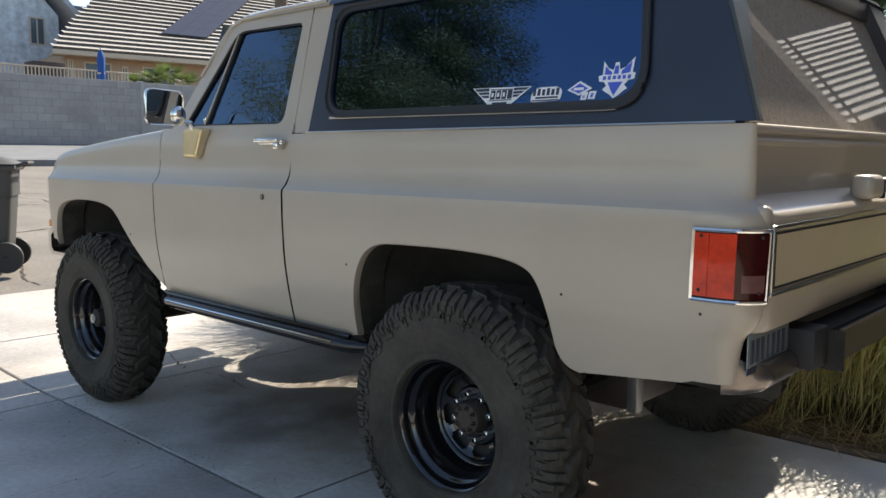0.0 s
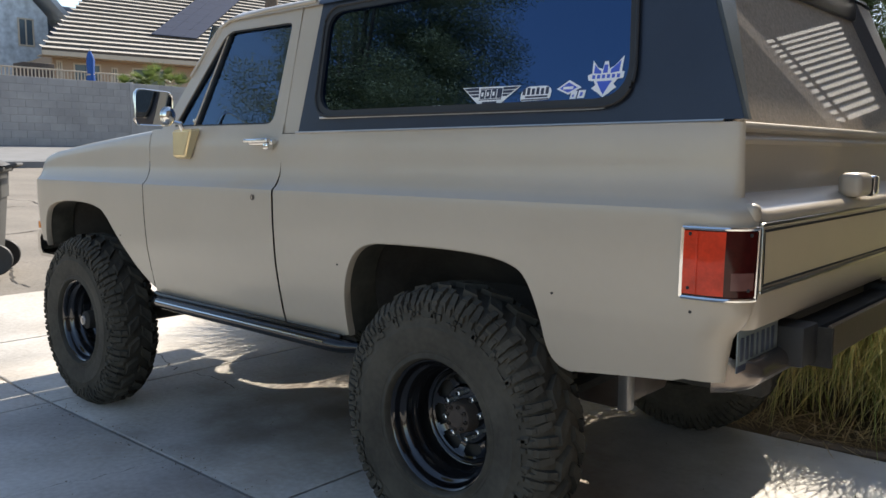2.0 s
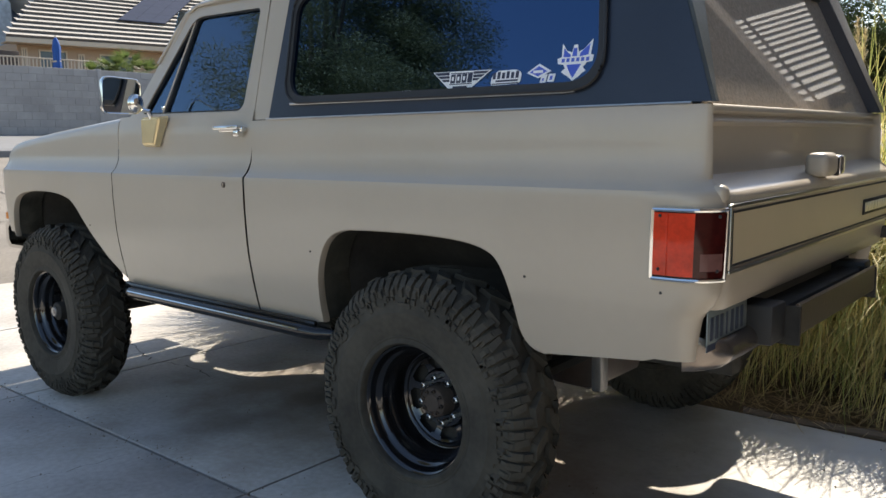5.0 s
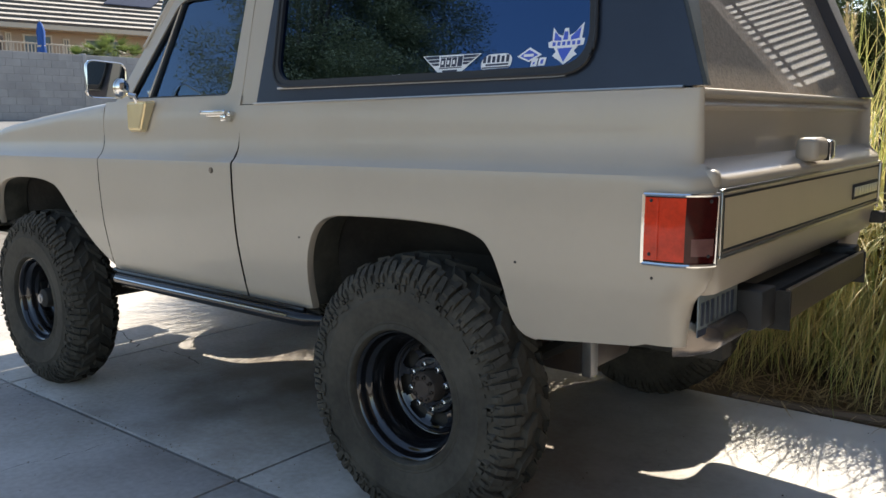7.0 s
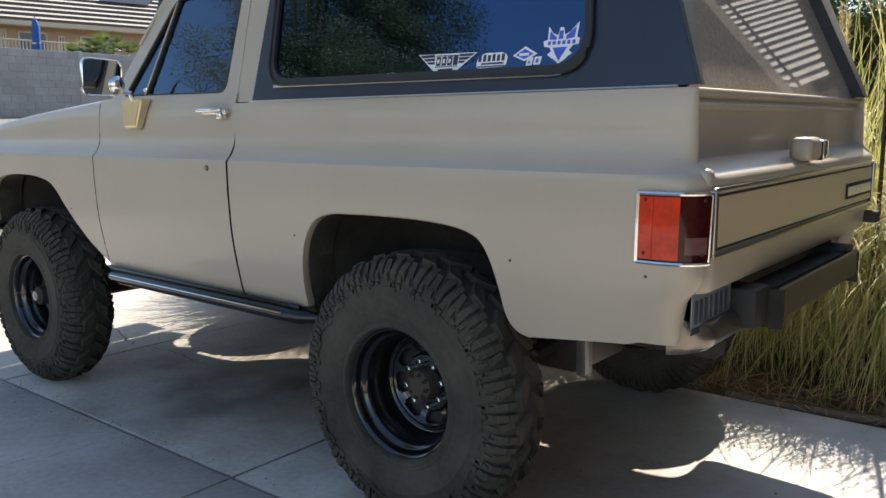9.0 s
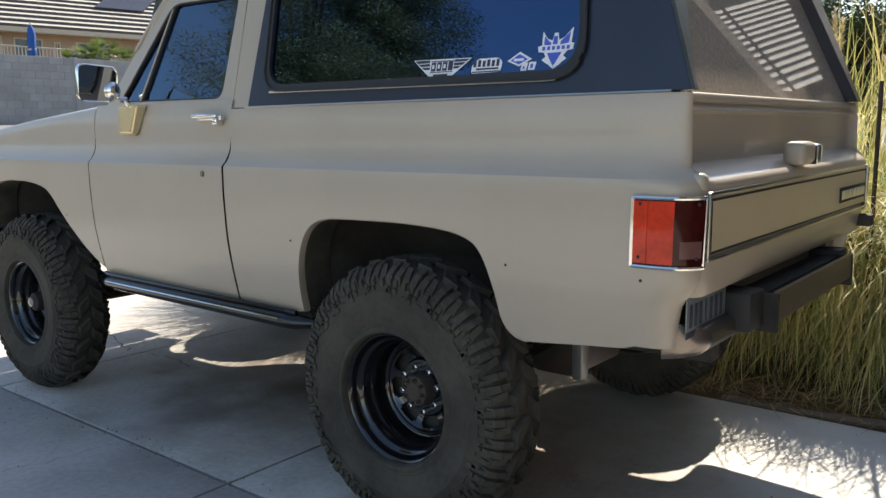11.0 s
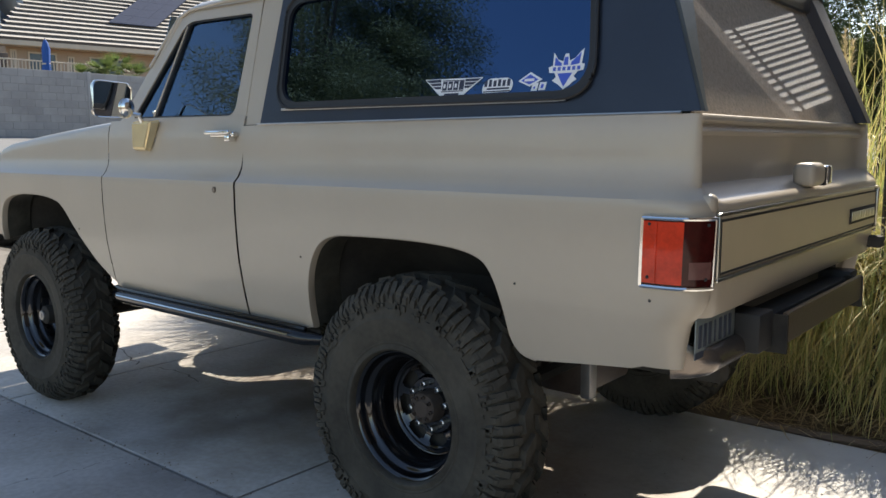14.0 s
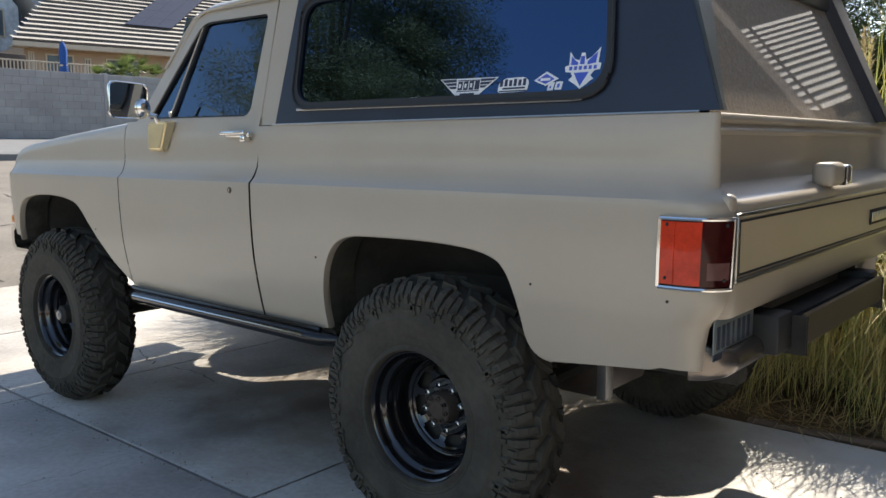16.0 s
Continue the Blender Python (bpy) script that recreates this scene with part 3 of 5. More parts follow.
def foliage(bm, c, r, n, size, rng, squash=0.7):
    """Many small leaf blades in a loose clump."""
    for k in range(n):
        d = Vector((rng.gauss(0, 1), rng.gauss(0, 1), rng.gauss(0, 1))).normalized()
        p = Vector(c) + Vector((d.x, d.y, d.z * squash)) * r * rng.uniform(0.25, 1.0) ** 0.6
        a = Vector((rng.gauss(0, 1), rng.gauss(0, 1), rng.gauss(0, 0.6))).normalized()
        b = a.cross(d + Vector((0.01, 0, 0.02))).normalized()
        s = size * rng.uniform(0.6, 1.4)
        bm.faces.new([bm.verts.new(q) for q in (p, p + a * s + b * s * 0.25, p + a * 2 * s, p + a * s - b * s * 0.25)])


def broad_tree(name, at, h, crown, clumps, n, size, material, label, seed, squash=0.7, spread=1.0, leaf_r=0.9):
    rng = random.Random(seed)
    t = thing(name, at, label, "tree")
    base = Vector(at)
    fork = base + Vector((0, 0, h * 0.45))
    tr = tube([base - Vector((0, 0, 0.2)), base + Vector((0.08, 0.05, h * 0.25)), fork], [0.24, 0.19, 0.16], 9)
    bm = bmesh.new()
    ends = []
    for k in range(clumps):
        az, rad = rng.uniform(0, 6.28), crown * math.sqrt(rng.uniform(0.02, 1)) * spread
        p = base + Vector((math.cos(az) * rad, math.sin(az) * rad, h * rng.uniform(0.5, 1.0) - 0.25 * rad * rad / crown))
        ends.append(p)
        foliage(bm, p, leaf_r * rng.uniform(0.6, 1.2), n, size, rng, squash)
    for p in ends[:: max(1, clumps // 12)]:
        mid = fork.lerp(p, 0.5) + Vector((0, 0, 0.2))
        tube([fork - Vector((0, 0, 0.15)), mid, p], [0.09, 0.05, 0.015], 6, bm=tr)
    under(part("trunk", tr, BARK), t)
    under(part("crown", bm, material, smooth=False), t)
    return t


# mesquite that shows in the side glass, pines behind the grass
broad_tree("mesquite_tree", (-10.2, -6.8, ground_z(-10.2)), 9.3, 2.0, 120, 2000, 0.03, MESQ, "tall spreading green mesquite tree near the street", 21, 0.5, 1.0, 0.8)
broad_tree("mesquite_tree", (-8.5, -6.6, ground_z(-8.5)), 5.6, 1.5, 45, 1700, 0.03, MESQ, "low green mesquite tree near the street", 23, 0.4, 1.0, 0.6)
broad_tree("pine_tree", (-6.2, 20.0, 0.0), 7.5, 3.2, 90, 1500, 0.055, PINE, "large green pine tree behind the tall grass", 31, 0.6, 1.0, 1.05)
broad_tree("pine_tree", (-1.9, 27.0, 0.0), 4.3, 2.0, 50, 1200, 0.06, PINE, "smaller green pine tree behind the tall grass", 37, 0.6, 1.0, 0.85)
broad_tree("pine_tree", (-3.9, 21.5, 0.0), 3.9, 2.0, 60, 1300, 0.055, PINE, "low bushy green pine tree behind the tall grass", 43, 0.6, 1.0, 0.9)
broad_tree("pine_tree", (-10.5, 24.0, 0.0), 8.2, 3.4, 80, 1300, 0.06, PINE, "large green pine tree behind the tall grass", 41, 0.6, 1.0, 1.05)

# house beside the drive, which shows in the rear glass, and added shade walls behind
own = thing("house", (6, 12, 0), "brown stucco house with striped tile porch roof", "house")
OA, OH, OU = Vector((1.28, 7.86, 3.0)), Vector((-0.36, 0.933, 0)).normalized(), Vector((0.933, 0.36, 0)).normalized()


def own_plan(u0, u1, h0, h1):
    return [((OA + OU * u + OH * h).x, (OA + OU * u + OH * h).y) for u, h in ((u0, h0), (u1, h0), (u1, h1), (u0, h1))]


wall_box(own, "wall", own_plan(1.55, 9.0, 1.9, 11.0), -0.1, 6.6, STUCCO_BROWN)
wall_box(own, "porch_wall", own_plan(0.3, 1.5, 0.3, 11.0), -0.1, 2.95, STUCCO_PALE)
# unseen walls and roof at the rear, added to keep light off the tailgate
wall_box(own, "side_shade_wall", [(0.58, 3.95), (3.6, 3.95), (3.6, 4.25), (0.58, 4.25)], -0.1, 5.8, STUCCO_BROWN)
wall_box(own, "rear_shade_wall", [(3.6, -5.0), (3.8, -5.0), (3.8, 9.0), (3.6, 9.0)], -0.1, 6.0, STUCCO_BROWN)
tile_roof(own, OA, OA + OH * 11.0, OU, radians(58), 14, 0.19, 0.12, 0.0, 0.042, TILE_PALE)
under(part("rear_shade_roof", prism([(3.2, 5.95), (3.2, 6.1), (8.5, 8.0), (8.5, 7.8)], -5.4, 8.6, 1), TILE_DARK, smooth=False), own)
under(part("rear_shade_end", bx((3.8, -5.0, -0.1), (8.5, -4.8, 6.0)), STUCCO_BROWN), own)
tagged(part("service_mast", tube([(1.02, 6.9, -0.1), (1.02, 6.9, 5.6)], 0.016, 8), DARK), "slim dark service mast beside the house", "mast")


# ---- the truck ----
truck = thing("sport_utility_truck", (-2.2, 1.0, 0), "lifted beige two-door truck with charcoal hardtop and big mud tyres", "truck")
MID = 1.0
YPROF = [(0.68, 0.06), (0.70, 0.055), (0.76, 0.04), (0.85, 0.022), (0.95, 0.006), (1.02, 0.0), (1.15, -0.006), (1.25, -0.006), (1.266, -0.006), (1.274, 0.002), (1.285, 0.013), (1.30, 0.023), (1.33, 0.035), (1.365, 0.039), (1.42, 0.040), (1.47, 0.043), (1.50, 0.05), (1.545, 0.062)]
LEVELS = [0.70 + 0.02 * i for i in range(28)] + [1.255, 1.268, 1.274, 1.285, 1.30, 1.315, 1.33, 1.35, 1.365, 1.39, 1.42, 1.445, 1.47, 1.485, 1.497]
REAR_ARCH = [(-1.534, 0.712), (-1.531, 0.80), (-1.515, 0.90), (-1.478, 0.995), (-1.43, 1.055), (-1.365, 1.085), (-1.27, 1.095), (-1.0, 1.099), (-0.80, 1.089), (-0.70, 1.066), (-0.655, 1.030), (-0.625, 0.97), (-0.605, 0.90), (-0.586, 0.81), (-0.553, 0.768), (-0.506, 0.754)]
FRONT_ARCH = [(-4.20, 0.875), (-4.185, 0.95), (-4.145, 1.06), (-4.08, 1.12), (-3.95, 1.15), (-3.776, 1.158), (-3.6, 1.152), (-3.47, 1.128), (-3.40, 1.088), (-3.34, 1.03), (-3.263, 0.955), (-3.20, 0.895), (-3.123, 0.827), (-3.02, 0.757), (-2.93, 0.712)]


def smooth_path(pts, n=5):
    out = []
    for i in range(len(pts) - 1):
        p = [Vector(pts[max(0, min(len(pts) - 1, i + k))]) for k in (-1, 0, 1, 2)]
        for j in range(n):
            t = j / n
            out.append(tuple(0.5 * ((2 * p[1]) + (p[2] - p[0]) * t + (2 * p[0] - 5 * p[1] + 4 * p[2] - p[3]) * t * t + (3 * p[1] - p[0] - 3 * p[2] + p[3]) * t ** 3)))
    return out + [tuple(pts[-1])]


RA, FA = smooth_path(REAR_ARCH), smooth_path(FRONT_ARCH)


def yp(z):
    return lerp(YPROF, z)


def tail_x(z):
    return lerp([(0.75, -0.045), (0.86, -0.032), (0.93, -0.02), (0.96, 0.008), (1.0, 0.026), (1.245, 0.034), (1.262, 0.029), (1.275, 0.018), (1.30, -0.006), (1.5, -0.012)], z)


def corner_r(z):
    return lerp([(0.75, 0.10), (1.25, 0.10), (1.36, 0.16), (1.5, 0.165)], z)


def skin(columns, mirror=False, thick=0.004):
    """A sheet of body skin from columns of points, with double points merged."""
    bm = bmesh.new()
    g = [[bm.verts.new((p[0], 2 * MID - p[1] if mirror else p[1], p[2])) for p in c] for c in columns]
    for a, b in zip(g, g[1:]):
        for j in range(len(a) - 1):
            q = []
            for v in (a[j], a[j + 1], b[j + 1], b[j]):
                if all((v.co - w.co).length > 1e-5 for w in q):
                    q.append(v)
            if len(q) > 2:
                bm.faces.new(q)
    bmesh.ops.remove_doubles(bm, verts=bm.verts, dist=1e-5)
    return bm


def spaced(a, b, step):
    n = max(1, int(round((b - a) / step)))
    return [a + (b - a) * i / n for i in range(n + 1)]


def quarter_columns():
    cols = []
    xs = spaced(-1.927, -1.536, 0.05)[:-1]
    line = [(x, 0.702) for x in xs] + RA + [(x, lerp([(-0.506, 0.754), (-0.3, 0.776), (-0.05, 0.800)], x)) for x in spaced(-0.47, -0.175, 0.05)]
    for x, zb in line:
        cols.append([(x, yp(max(z, zb)), max(z, zb)) for z in LEVELS])
    for k in range(13):
        c = []
        for z in LEVELS:
            z = max(z, 0.80)
            a, r = math.pi / 2 * k / 12, corner_r(z)
            x0 = tail_x(z) - r
            c.append((x0 + r * math.sin(a), yp(z) + (0.0755 - yp(z)) * (1 - math.cos(a)), z))
        cols.append(c)
    cols.append([(tail_x(max(z, 0.80)), 0.0755, max(z, 0.80)) for z in LEVELS])
    cols.append([(tail_x(max(z, 0.80)) - 0.006, 0.079, max(z, 0.80)) for z in LEVELS])
    cols.append([(tail_x(max(z, 0.80)) - 0.05, 0.079, max(z, 0.80)) for z in LEVELS])
    return cols


def door_columns():
    lv = LEVELS[:-1] + [1.50, 1.52, 1.536]
    return [[(x + (0.012 if z > 1.3 and x > -2.0 else 0.0) * min(1, (z - 1.29) / 0.1 if z > 1.29 else 0), yp(z), z) for z in lv] for x in spaced(-2.988, -1.939, 0.05)]


FEND_TOP = [(-4.40, 1.325), (-4.36, 1.352), (-4.315, 1.374), (-4.155, 1.426), (-3.9, 1.458), (-3.592, 1.488), (-3.3, 1.512), (-2.99, 1.538)]


def fender_columns():
    cols = []
    line = [(x, 0.90) for x in spaced(-4.39, -4.21, 0.02)] + FA
    line = [p for p in line if p[0] < -2.997] + [(-2.995, 0.748)]
    for x, zb in line:
        top = catmull(FEND_TOP, x)
        inset = 0.07 * max(0.0, (-4.18 - x) / 0.21) ** 2.2
        c = []
        for z in LEVELS:
            z = min(max(z, zb), top - 0.05)
            c.append((x, yp(z) + inset, z))
        y0 = c[-1][1]
        c += [(x, y0 + 0.004, top - 0.03), (x, y0 + 0.013, top - 0.014), (x, y0 + 0.03, top - 0.004), (x, y0 + 0.055, top), (x, y0 + 0.11, top + 0.004)]
        cols.append(c)
    return cols


def put(name, bm, material, label="", parent=None, smooth=True):
    ob = part(name, bm, material, None, label, smooth)
    if parent is None:
        return under(ob, truck)
    ob.parent = parent
    ob.matrix_parent_inverse = (truck.matrix_basis @ parent.matrix_parent_inverse @ parent.matrix_basis).inverted()
    return ob


def lip(path, inset=0.0):
    """The turned-in edge of a wheel arch."""
    rows = []
    for x, z in path:
        y = yp(z)
        rows.append([(x, y - 0.0005, z), (x, y + 0.004, z - 0.004), (x, y + 0.03, z - 0.004), (x, y + 0.035, z + 0.03)])
    return rows


def house_liner(path, depth, drop):
    rows = []
    cx = (path[0][0] + path[-1][0]) / 2
    low, high = min(z for x, z in path), max(z for x, z in path)
    for x, z in path:
        fall = drop * (z - low) / (high - low)
        rows.append([(x, yp(z) + 0.03, z + 0.008), (x, yp(z) + 0.16, z + 0.014), (x, yp(z) + 0.165, z + 0.05), (x + (cx - x) * 0.06, 0.26, z + 0.05), (x + (cx - x) * 0.10, depth, z + 0.05 - fall)])
    return rows


for mirror in (False, True):
    def mir(bm):
        if mirror:
            bmesh.ops.transform(bm, matrix=Matrix.Translation((0, 2 * MID, 0)) @ Matrix.Diagonal((1, -1, 1, 1)), verts=bm.verts)
        return bm
    put("quarter_panel", skin(quarter_columns(), mirror), PAINT)
    put("door", skin(door_columns(), mirror), PAINT)
    put("front_fender", skin(fender_columns(), mirror), PAINT)
    put("arch_lip", mir(sheet(lip(RA))), PAINT)
    put("arch_lip", mir(sheet(lip(FA))), PAINT)
    for path, drop in ((RA, 0.26), (FA, 0.22)):
        rows = house_liner(path, 0.56, drop)
        put("wheelhouse", mir(sheet([r[2:] for r in rows])), DARK)
        # outer band has a paler colour than the deep liner, standing for light there
        put("wheelhouse_flange", mir(sheet([r[:3] for r in rows])), WELL_LIT)
    put("inner_wall", mir(prism([(-1.9, 0.70), (-1.9, 1.49), (-0.15, 1.49), (-0.15, 0.74)], 0.55, 0.57)), DARK)
    put("inner_wall", mir(prism([(-4.25, 0.72), (-4.25, 1.30), (-2.9, 1.40), (-2.9, 0.70)], 0.55, 0.57)), DARK)
    put("jamb", mir(bx((-3.02, 0.07, 0.72), (-2.96, 0.14, 1.52))), DARK)
    put("jamb", mir(bx((-1.97, 0.068, 0.69), (-1.89, 0.14, 1.52))), DARK)
    # black rocker and round side rail
    put("rocker", mir(sheet([[(x, 0.052, 0.704), (x, 0.060, 0.69), (x, 0.085, 0.665), (x, 0.14, 0.655)] for x in spaced(-3.01, -1.50, 0.2)])), DARK)
    put("side_rail", mir(tube([(-2.99, 0.06, 0.690), (-2.955, 0.028, 0.683), (-2.9, 0.018, 0.681), (-1.62, 0.018, 0.672), (-1.56, 0.03, 0.668), (-1.5, 0.075, 0.664)], [0.022, 0.028, 0.030, 0.030, 0.028, 0.022], 14)), SATIN, "gloss black tubular side rail")
    put("rail_bead", mir(tube([(-2.96, 0.028, 0.722), (-2.9, 0.022, 0.718), (-1.62, 0.022, 0.708), (-1.56, 0.032, 0.704)], 0.011, 8)), SATIN)
    put("rail_trim", mir(tube([(-2.9, -0.010, 0.690), (-1.62, -0.010, 0.681)], 0.005, 6)), CHROME)

# hood, cowl, grille panel, floor and frame
hood = []
for x in spaced(-4.38, -2.93, 0.06):
    top = catmull(FEND_TOP, x)
    e = yp(min(top - 0.05, 1.5)) + 0.07 * max(0.0, (-4.18 - x) / 0.21) ** 2.2
    hood.append([(x, y, z) for y, z in ((e + 0.113, top + 0.004), (e + 0.16, top + 0.012), (e + 0.3, top + 0.016), (0.6, top + 0.026), (1.0, top + 0.036), (1.4, top + 0.026), (2 - e - 0.3, top + 0.016), (2 - e - 0.16, top + 0.012), (2 - e - 0.113, top + 0.004))])
put("hood", sheet(hood), PAINT)
put("cowl", bx((-3.0, 0.11, 1.45), (-2.80, 1.89, 1.552), 0.015), PAINT)
put("grille_panel", bx((-4.385, 0.13, 0.88), (-4.33, 1.87, 1.33), 0.02), DARK)
put("front_bumper", prism([(-4.66, 0.76), (-4.70, 0.80), (-4.70, 0.90), (-4.66, 0.93), (-4.40, 0.93), (-4.40, 0.90), (-4.64, 0.90), (-4.66, 0.88), (-4.66, 0.81), (-4.63, 0.78), (-4.40, 0.78), (-4.40, 0.76)], 0.16, 1.84, 1), CHROME, "chrome front bumper")
put("side_marker", bx((-4.372, 0.036, 0.966), (-4.325, 0.066, 1.008), 0.004), AMBER, "orange side marker lamp")
put("floor_pan", bx((-3.0, 0.14, 0.70), (-1.6, 1.86, 0.74)), DARK)
put("load_floor", bx((-1.9, 0.56, 0.86), (-0.14, 1.44, 0.90)), DARK)
put("radiator_wall", bx((-4.3, 0.5, 0.75), (-2.95, 1.5, 1.25)), DARK)
for y in (0.52, 1.40):
    put("frame_rail", bx((-4.3, y, 0.64), (-0.10, y + 0.08, 0.76), 0.008), DARK)
    for x in (-1.006, -3.711):
        put("leaf_spring", tube([(x - 0.55, y - 0.05, 0.66), (x - 0.3, y - 0.05, 0.57), (x, y - 0.05, 0.54), (x + 0.26, y - 0.05, 0.57), (x + 0.45, y - 0.05, 0.68)], 0.028, 6), DARK)
for x in (-1.006, -3.711):
    put("axle", tube([(x, 0.2, 0.48), (x, 1.8, 0.48)], 0.055, 10), DARK)
    bm = bmesh.new()
    bmesh.ops.create_uvsphere(bm, u_segments=16, v_segments=10, radius=0.17)
    bmesh.ops.transform(bm, matrix=Matrix.Translation((x, 1.15, 0.47)), verts=bm.verts)
    put("differential", bm, DARK)
put("fuel_tank", bx((-0.80, 0.52, 0.49), (-0.61, 0.92, 0.74), 0.03), STEEL, "dull grey steel fuel tank")
put("tank_strap", bx((-0.605, 0.50, 0.50), (-0.565, 0.555, 0.75), 0.006), GREYMETAL)
put("tie_rod", tube([(-3.3, 0.35, 0.56), (-2.95, 0.7, 0.60), (-2.6, 0.75, 0.62)], 0.03, 8), DARK)
put("shackle", bx((-1.60, 0.20, 0.60), (-1.53, 0.26, 0.70), 0.01), RUST)

# tailgate with a proud lip, a ledge, a trimmed panel and its handle
TG = [(1.497, -0.052), (1.500, -0.044), (1.497, -0.036), (1.490, -0.032), (1.482, -0.032), (1.476, -0.038), (1.472, -0.044), (1.467, -0.043), (1.456, -0.031), (1.451, -0.030), (1.446, -0.035), (1.440, -0.042), (1.42, -0.044), (1.36, -0.046), (1.312, -0.047), (1.307, -0.044), (1.303, -0.034), (1.266, 0.031), (1.260, 0.0375), (1.252, 0.041), (1.242, 0.041), (1.15, 0.038), (1.03, 0.036), (0.965, 0.028), (0.945, 0.016), (0.942, -0.03)]


def tg_x(z):
    return lerp(sorted(TG), z)


rows = []
for y in [0.082, 0.086, 0.095] + spaced(0.12, 1.88, 0.06) + [1.905, 1.914, 1.918]:
    e = min(y - 0.082, 1.918 - y)
    soft = 1.0 if e > 0.02 else max(0.0, e / 0.02)
    rows.append([(tail_x(z) * (1 - soft) + x * soft - 0.006 * (1 - soft), y, z) for z, x in TG])
tailgate = put("tailgate", sheet(rows), PAINT, "beige tailgate with raised lip and ledge")
put("ledge_end", bx((-0.03, 0.048, 1.232), (0.037, 0.098, 1.286), 0.019, seg=4), PAINT)
put("tailgate_core", bx((-0.13, 0.09, 0.95), (-0.064, 1.91, 1.485)), DARK)


def panel_frame(y0, y1, z0, z1, x, w, proud):
    bm = bmesh.new()
    for a, b in (((x, y0, z0), (x + proud, y1, z0 + w)), ((x, y0, z1 - w), (x + proud, y1, z1)), ((x, y0, z0 + w), (x + proud, y0 + w, z1 - w)), ((x, y1 - w, z0 + w), (x + proud, y1, z1 - w))):
        box(bm, a, b, min(w, proud) * 0.3)
    return bm


put("trim_panel", bx((0.035, 0.092, 1.070), (0.0415, 1.908, 1.212)), BEIGE_PANEL, "tan trim panel", tailgate)
put("trim_frame", panel_frame(0.076, 1.924, 1.048, 1.235, 0.034, 0.010, 0.012), DULLCHROME, "dull chrome trim frame", tailgate)
put("trim_line", panel_frame(0.096, 1.904, 1.066, 1.216, 0.035, 0.007, 0.0085), RUBBER, "", tailgate)
put("name_badge", bx((0.040, 1.46, 1.098), (0.047, 1.875, 1.158), 0.003), RUBBER, "dark name badge with pale blocks", tailgate)
for k in range(9):
    put("badge_block", bx((0.045, 1.475 + 0.0435 * k, 1.110), (0.0495, 1.475 + 0.0435 * k + 0.033, 1.146), 0.001), DULLCHROME, "", tailgate)
hous = put("handle_housing", bx((-0.01, 0.86, 1.272), (0.066, 1.00, 1.352), 0.022, seg=4), PAINT, "", tailgate)
put("tailgate_handle", bx((0.030, 1.005, 1.275), (0.072, 1.055, 1.342), 0.010, seg=3), CHROME, "chrome tailgate handle", tailgate)
put("handle_slot", bx((0.045, 0.985, 1.272), (0.066, 1.006, 1.336), 0.003), RUBBER, "", tailgate)
put("hinge_bracket", bx((0.02, 1.84, 0.97), (0.085, 1.90, 1.02), 0.008), DARK)

# lower rear: rolled corner, number plate, steel bar with end brackets
pan = []
for k in range(29):
    y = 0.09 + 0.58 * k / 28
    out = min(1.0, (y - 0.09) / 0.085, (0.675 - y) / 0.06) if 0.09 < y < 0.675 else 0.0
    out = math.sin(math.pi / 2 * max(0.0, out)) ** 0.6
    pan.append([(-0.085 + (0.085 + x) * out, y, z - 0.022 * (1 - out) * (0.86 - z > 0.05) + 0.022 * (1 - out)) for x, z in ((-0.020, 0.855), (0.004, 0.848), (0.018, 0.836), (0.025, 0.818), (0.024, 0.800), (0.014, 0.782), (-0.004, 0.768), (-0.030, 0.760), (-0.070, 0.758))])
put("rolled_pan", sheet(pan), PAN, "dented bare metal rear pan")
put("rear_crossmember", bx((-0.16, 0.16, 0.83), (-0.09, 1.84, 0.95)), DARK)
plate = put("number_plate", bx((-0.012, 0.074, 0.828), (-0.007, 0.366, 0.948), 0.002), PLATE_SIL, "weathered blue-grey number plate")
for y0, w in ((0.090, 0.020), (0.125, 0.020), (0.160, 0.020), (0.203, 0.010), (0.238, 0.020), (0.275, 0.020), (0.312, 0.020)):
    put("plate_bar", bx((-0.008, y0, 0.858), (-0.0045, y0 + w, 0.922), 0.001), PLATE_INK, "", plate)
put("plate_band", bx((-0.008, 0.07, 0.830), (-0.0055, 0.360, 0.848)), PLATE_INK, "", plate)
put("plate_lamp", bx((-0.02, 0.22, 0.948), (0.012, 0.37, 0.966), 0.008), GREYMETAL)
bumper = put("bumper_bar", prism([(0.092, 0.906), (0.098, 0.909), (0.104, 0.903), (0.105, 0.818), (0.100, 0.808), (0.060, 0.797), (0.060, 0.803), (0.093, 0.814)], 0.50, 1.44, 1), STEEL, "bare brown steel channel bumper bar")
for y0, y1 in ((0.375, 0.500), (1.44, 1.54)):
    put("bumper_bracket", bx((-0.06, y0, 0.795), (0.065, y1, 0.915), 0.008), RUBBER, "black steel end bracket", bumper)
    put("bracket_plate", bx((0.04, min(abs(y1 - 0.008), y1), 0.78), (0.108, y1 + 0.006 if y0 < 1 else y0 + 0.006, 0.90)) if y0 < 1 else bx((0.04, y0 - 0.006, 0.78), (0.108, y0 + 0.008, 0.90)), DARK, "", bumper)
put("cross_tube", bx((-0.04, 0.5, 0.82), (0.05, 1.44, 0.89), 0.006), DARK, "", bumper)

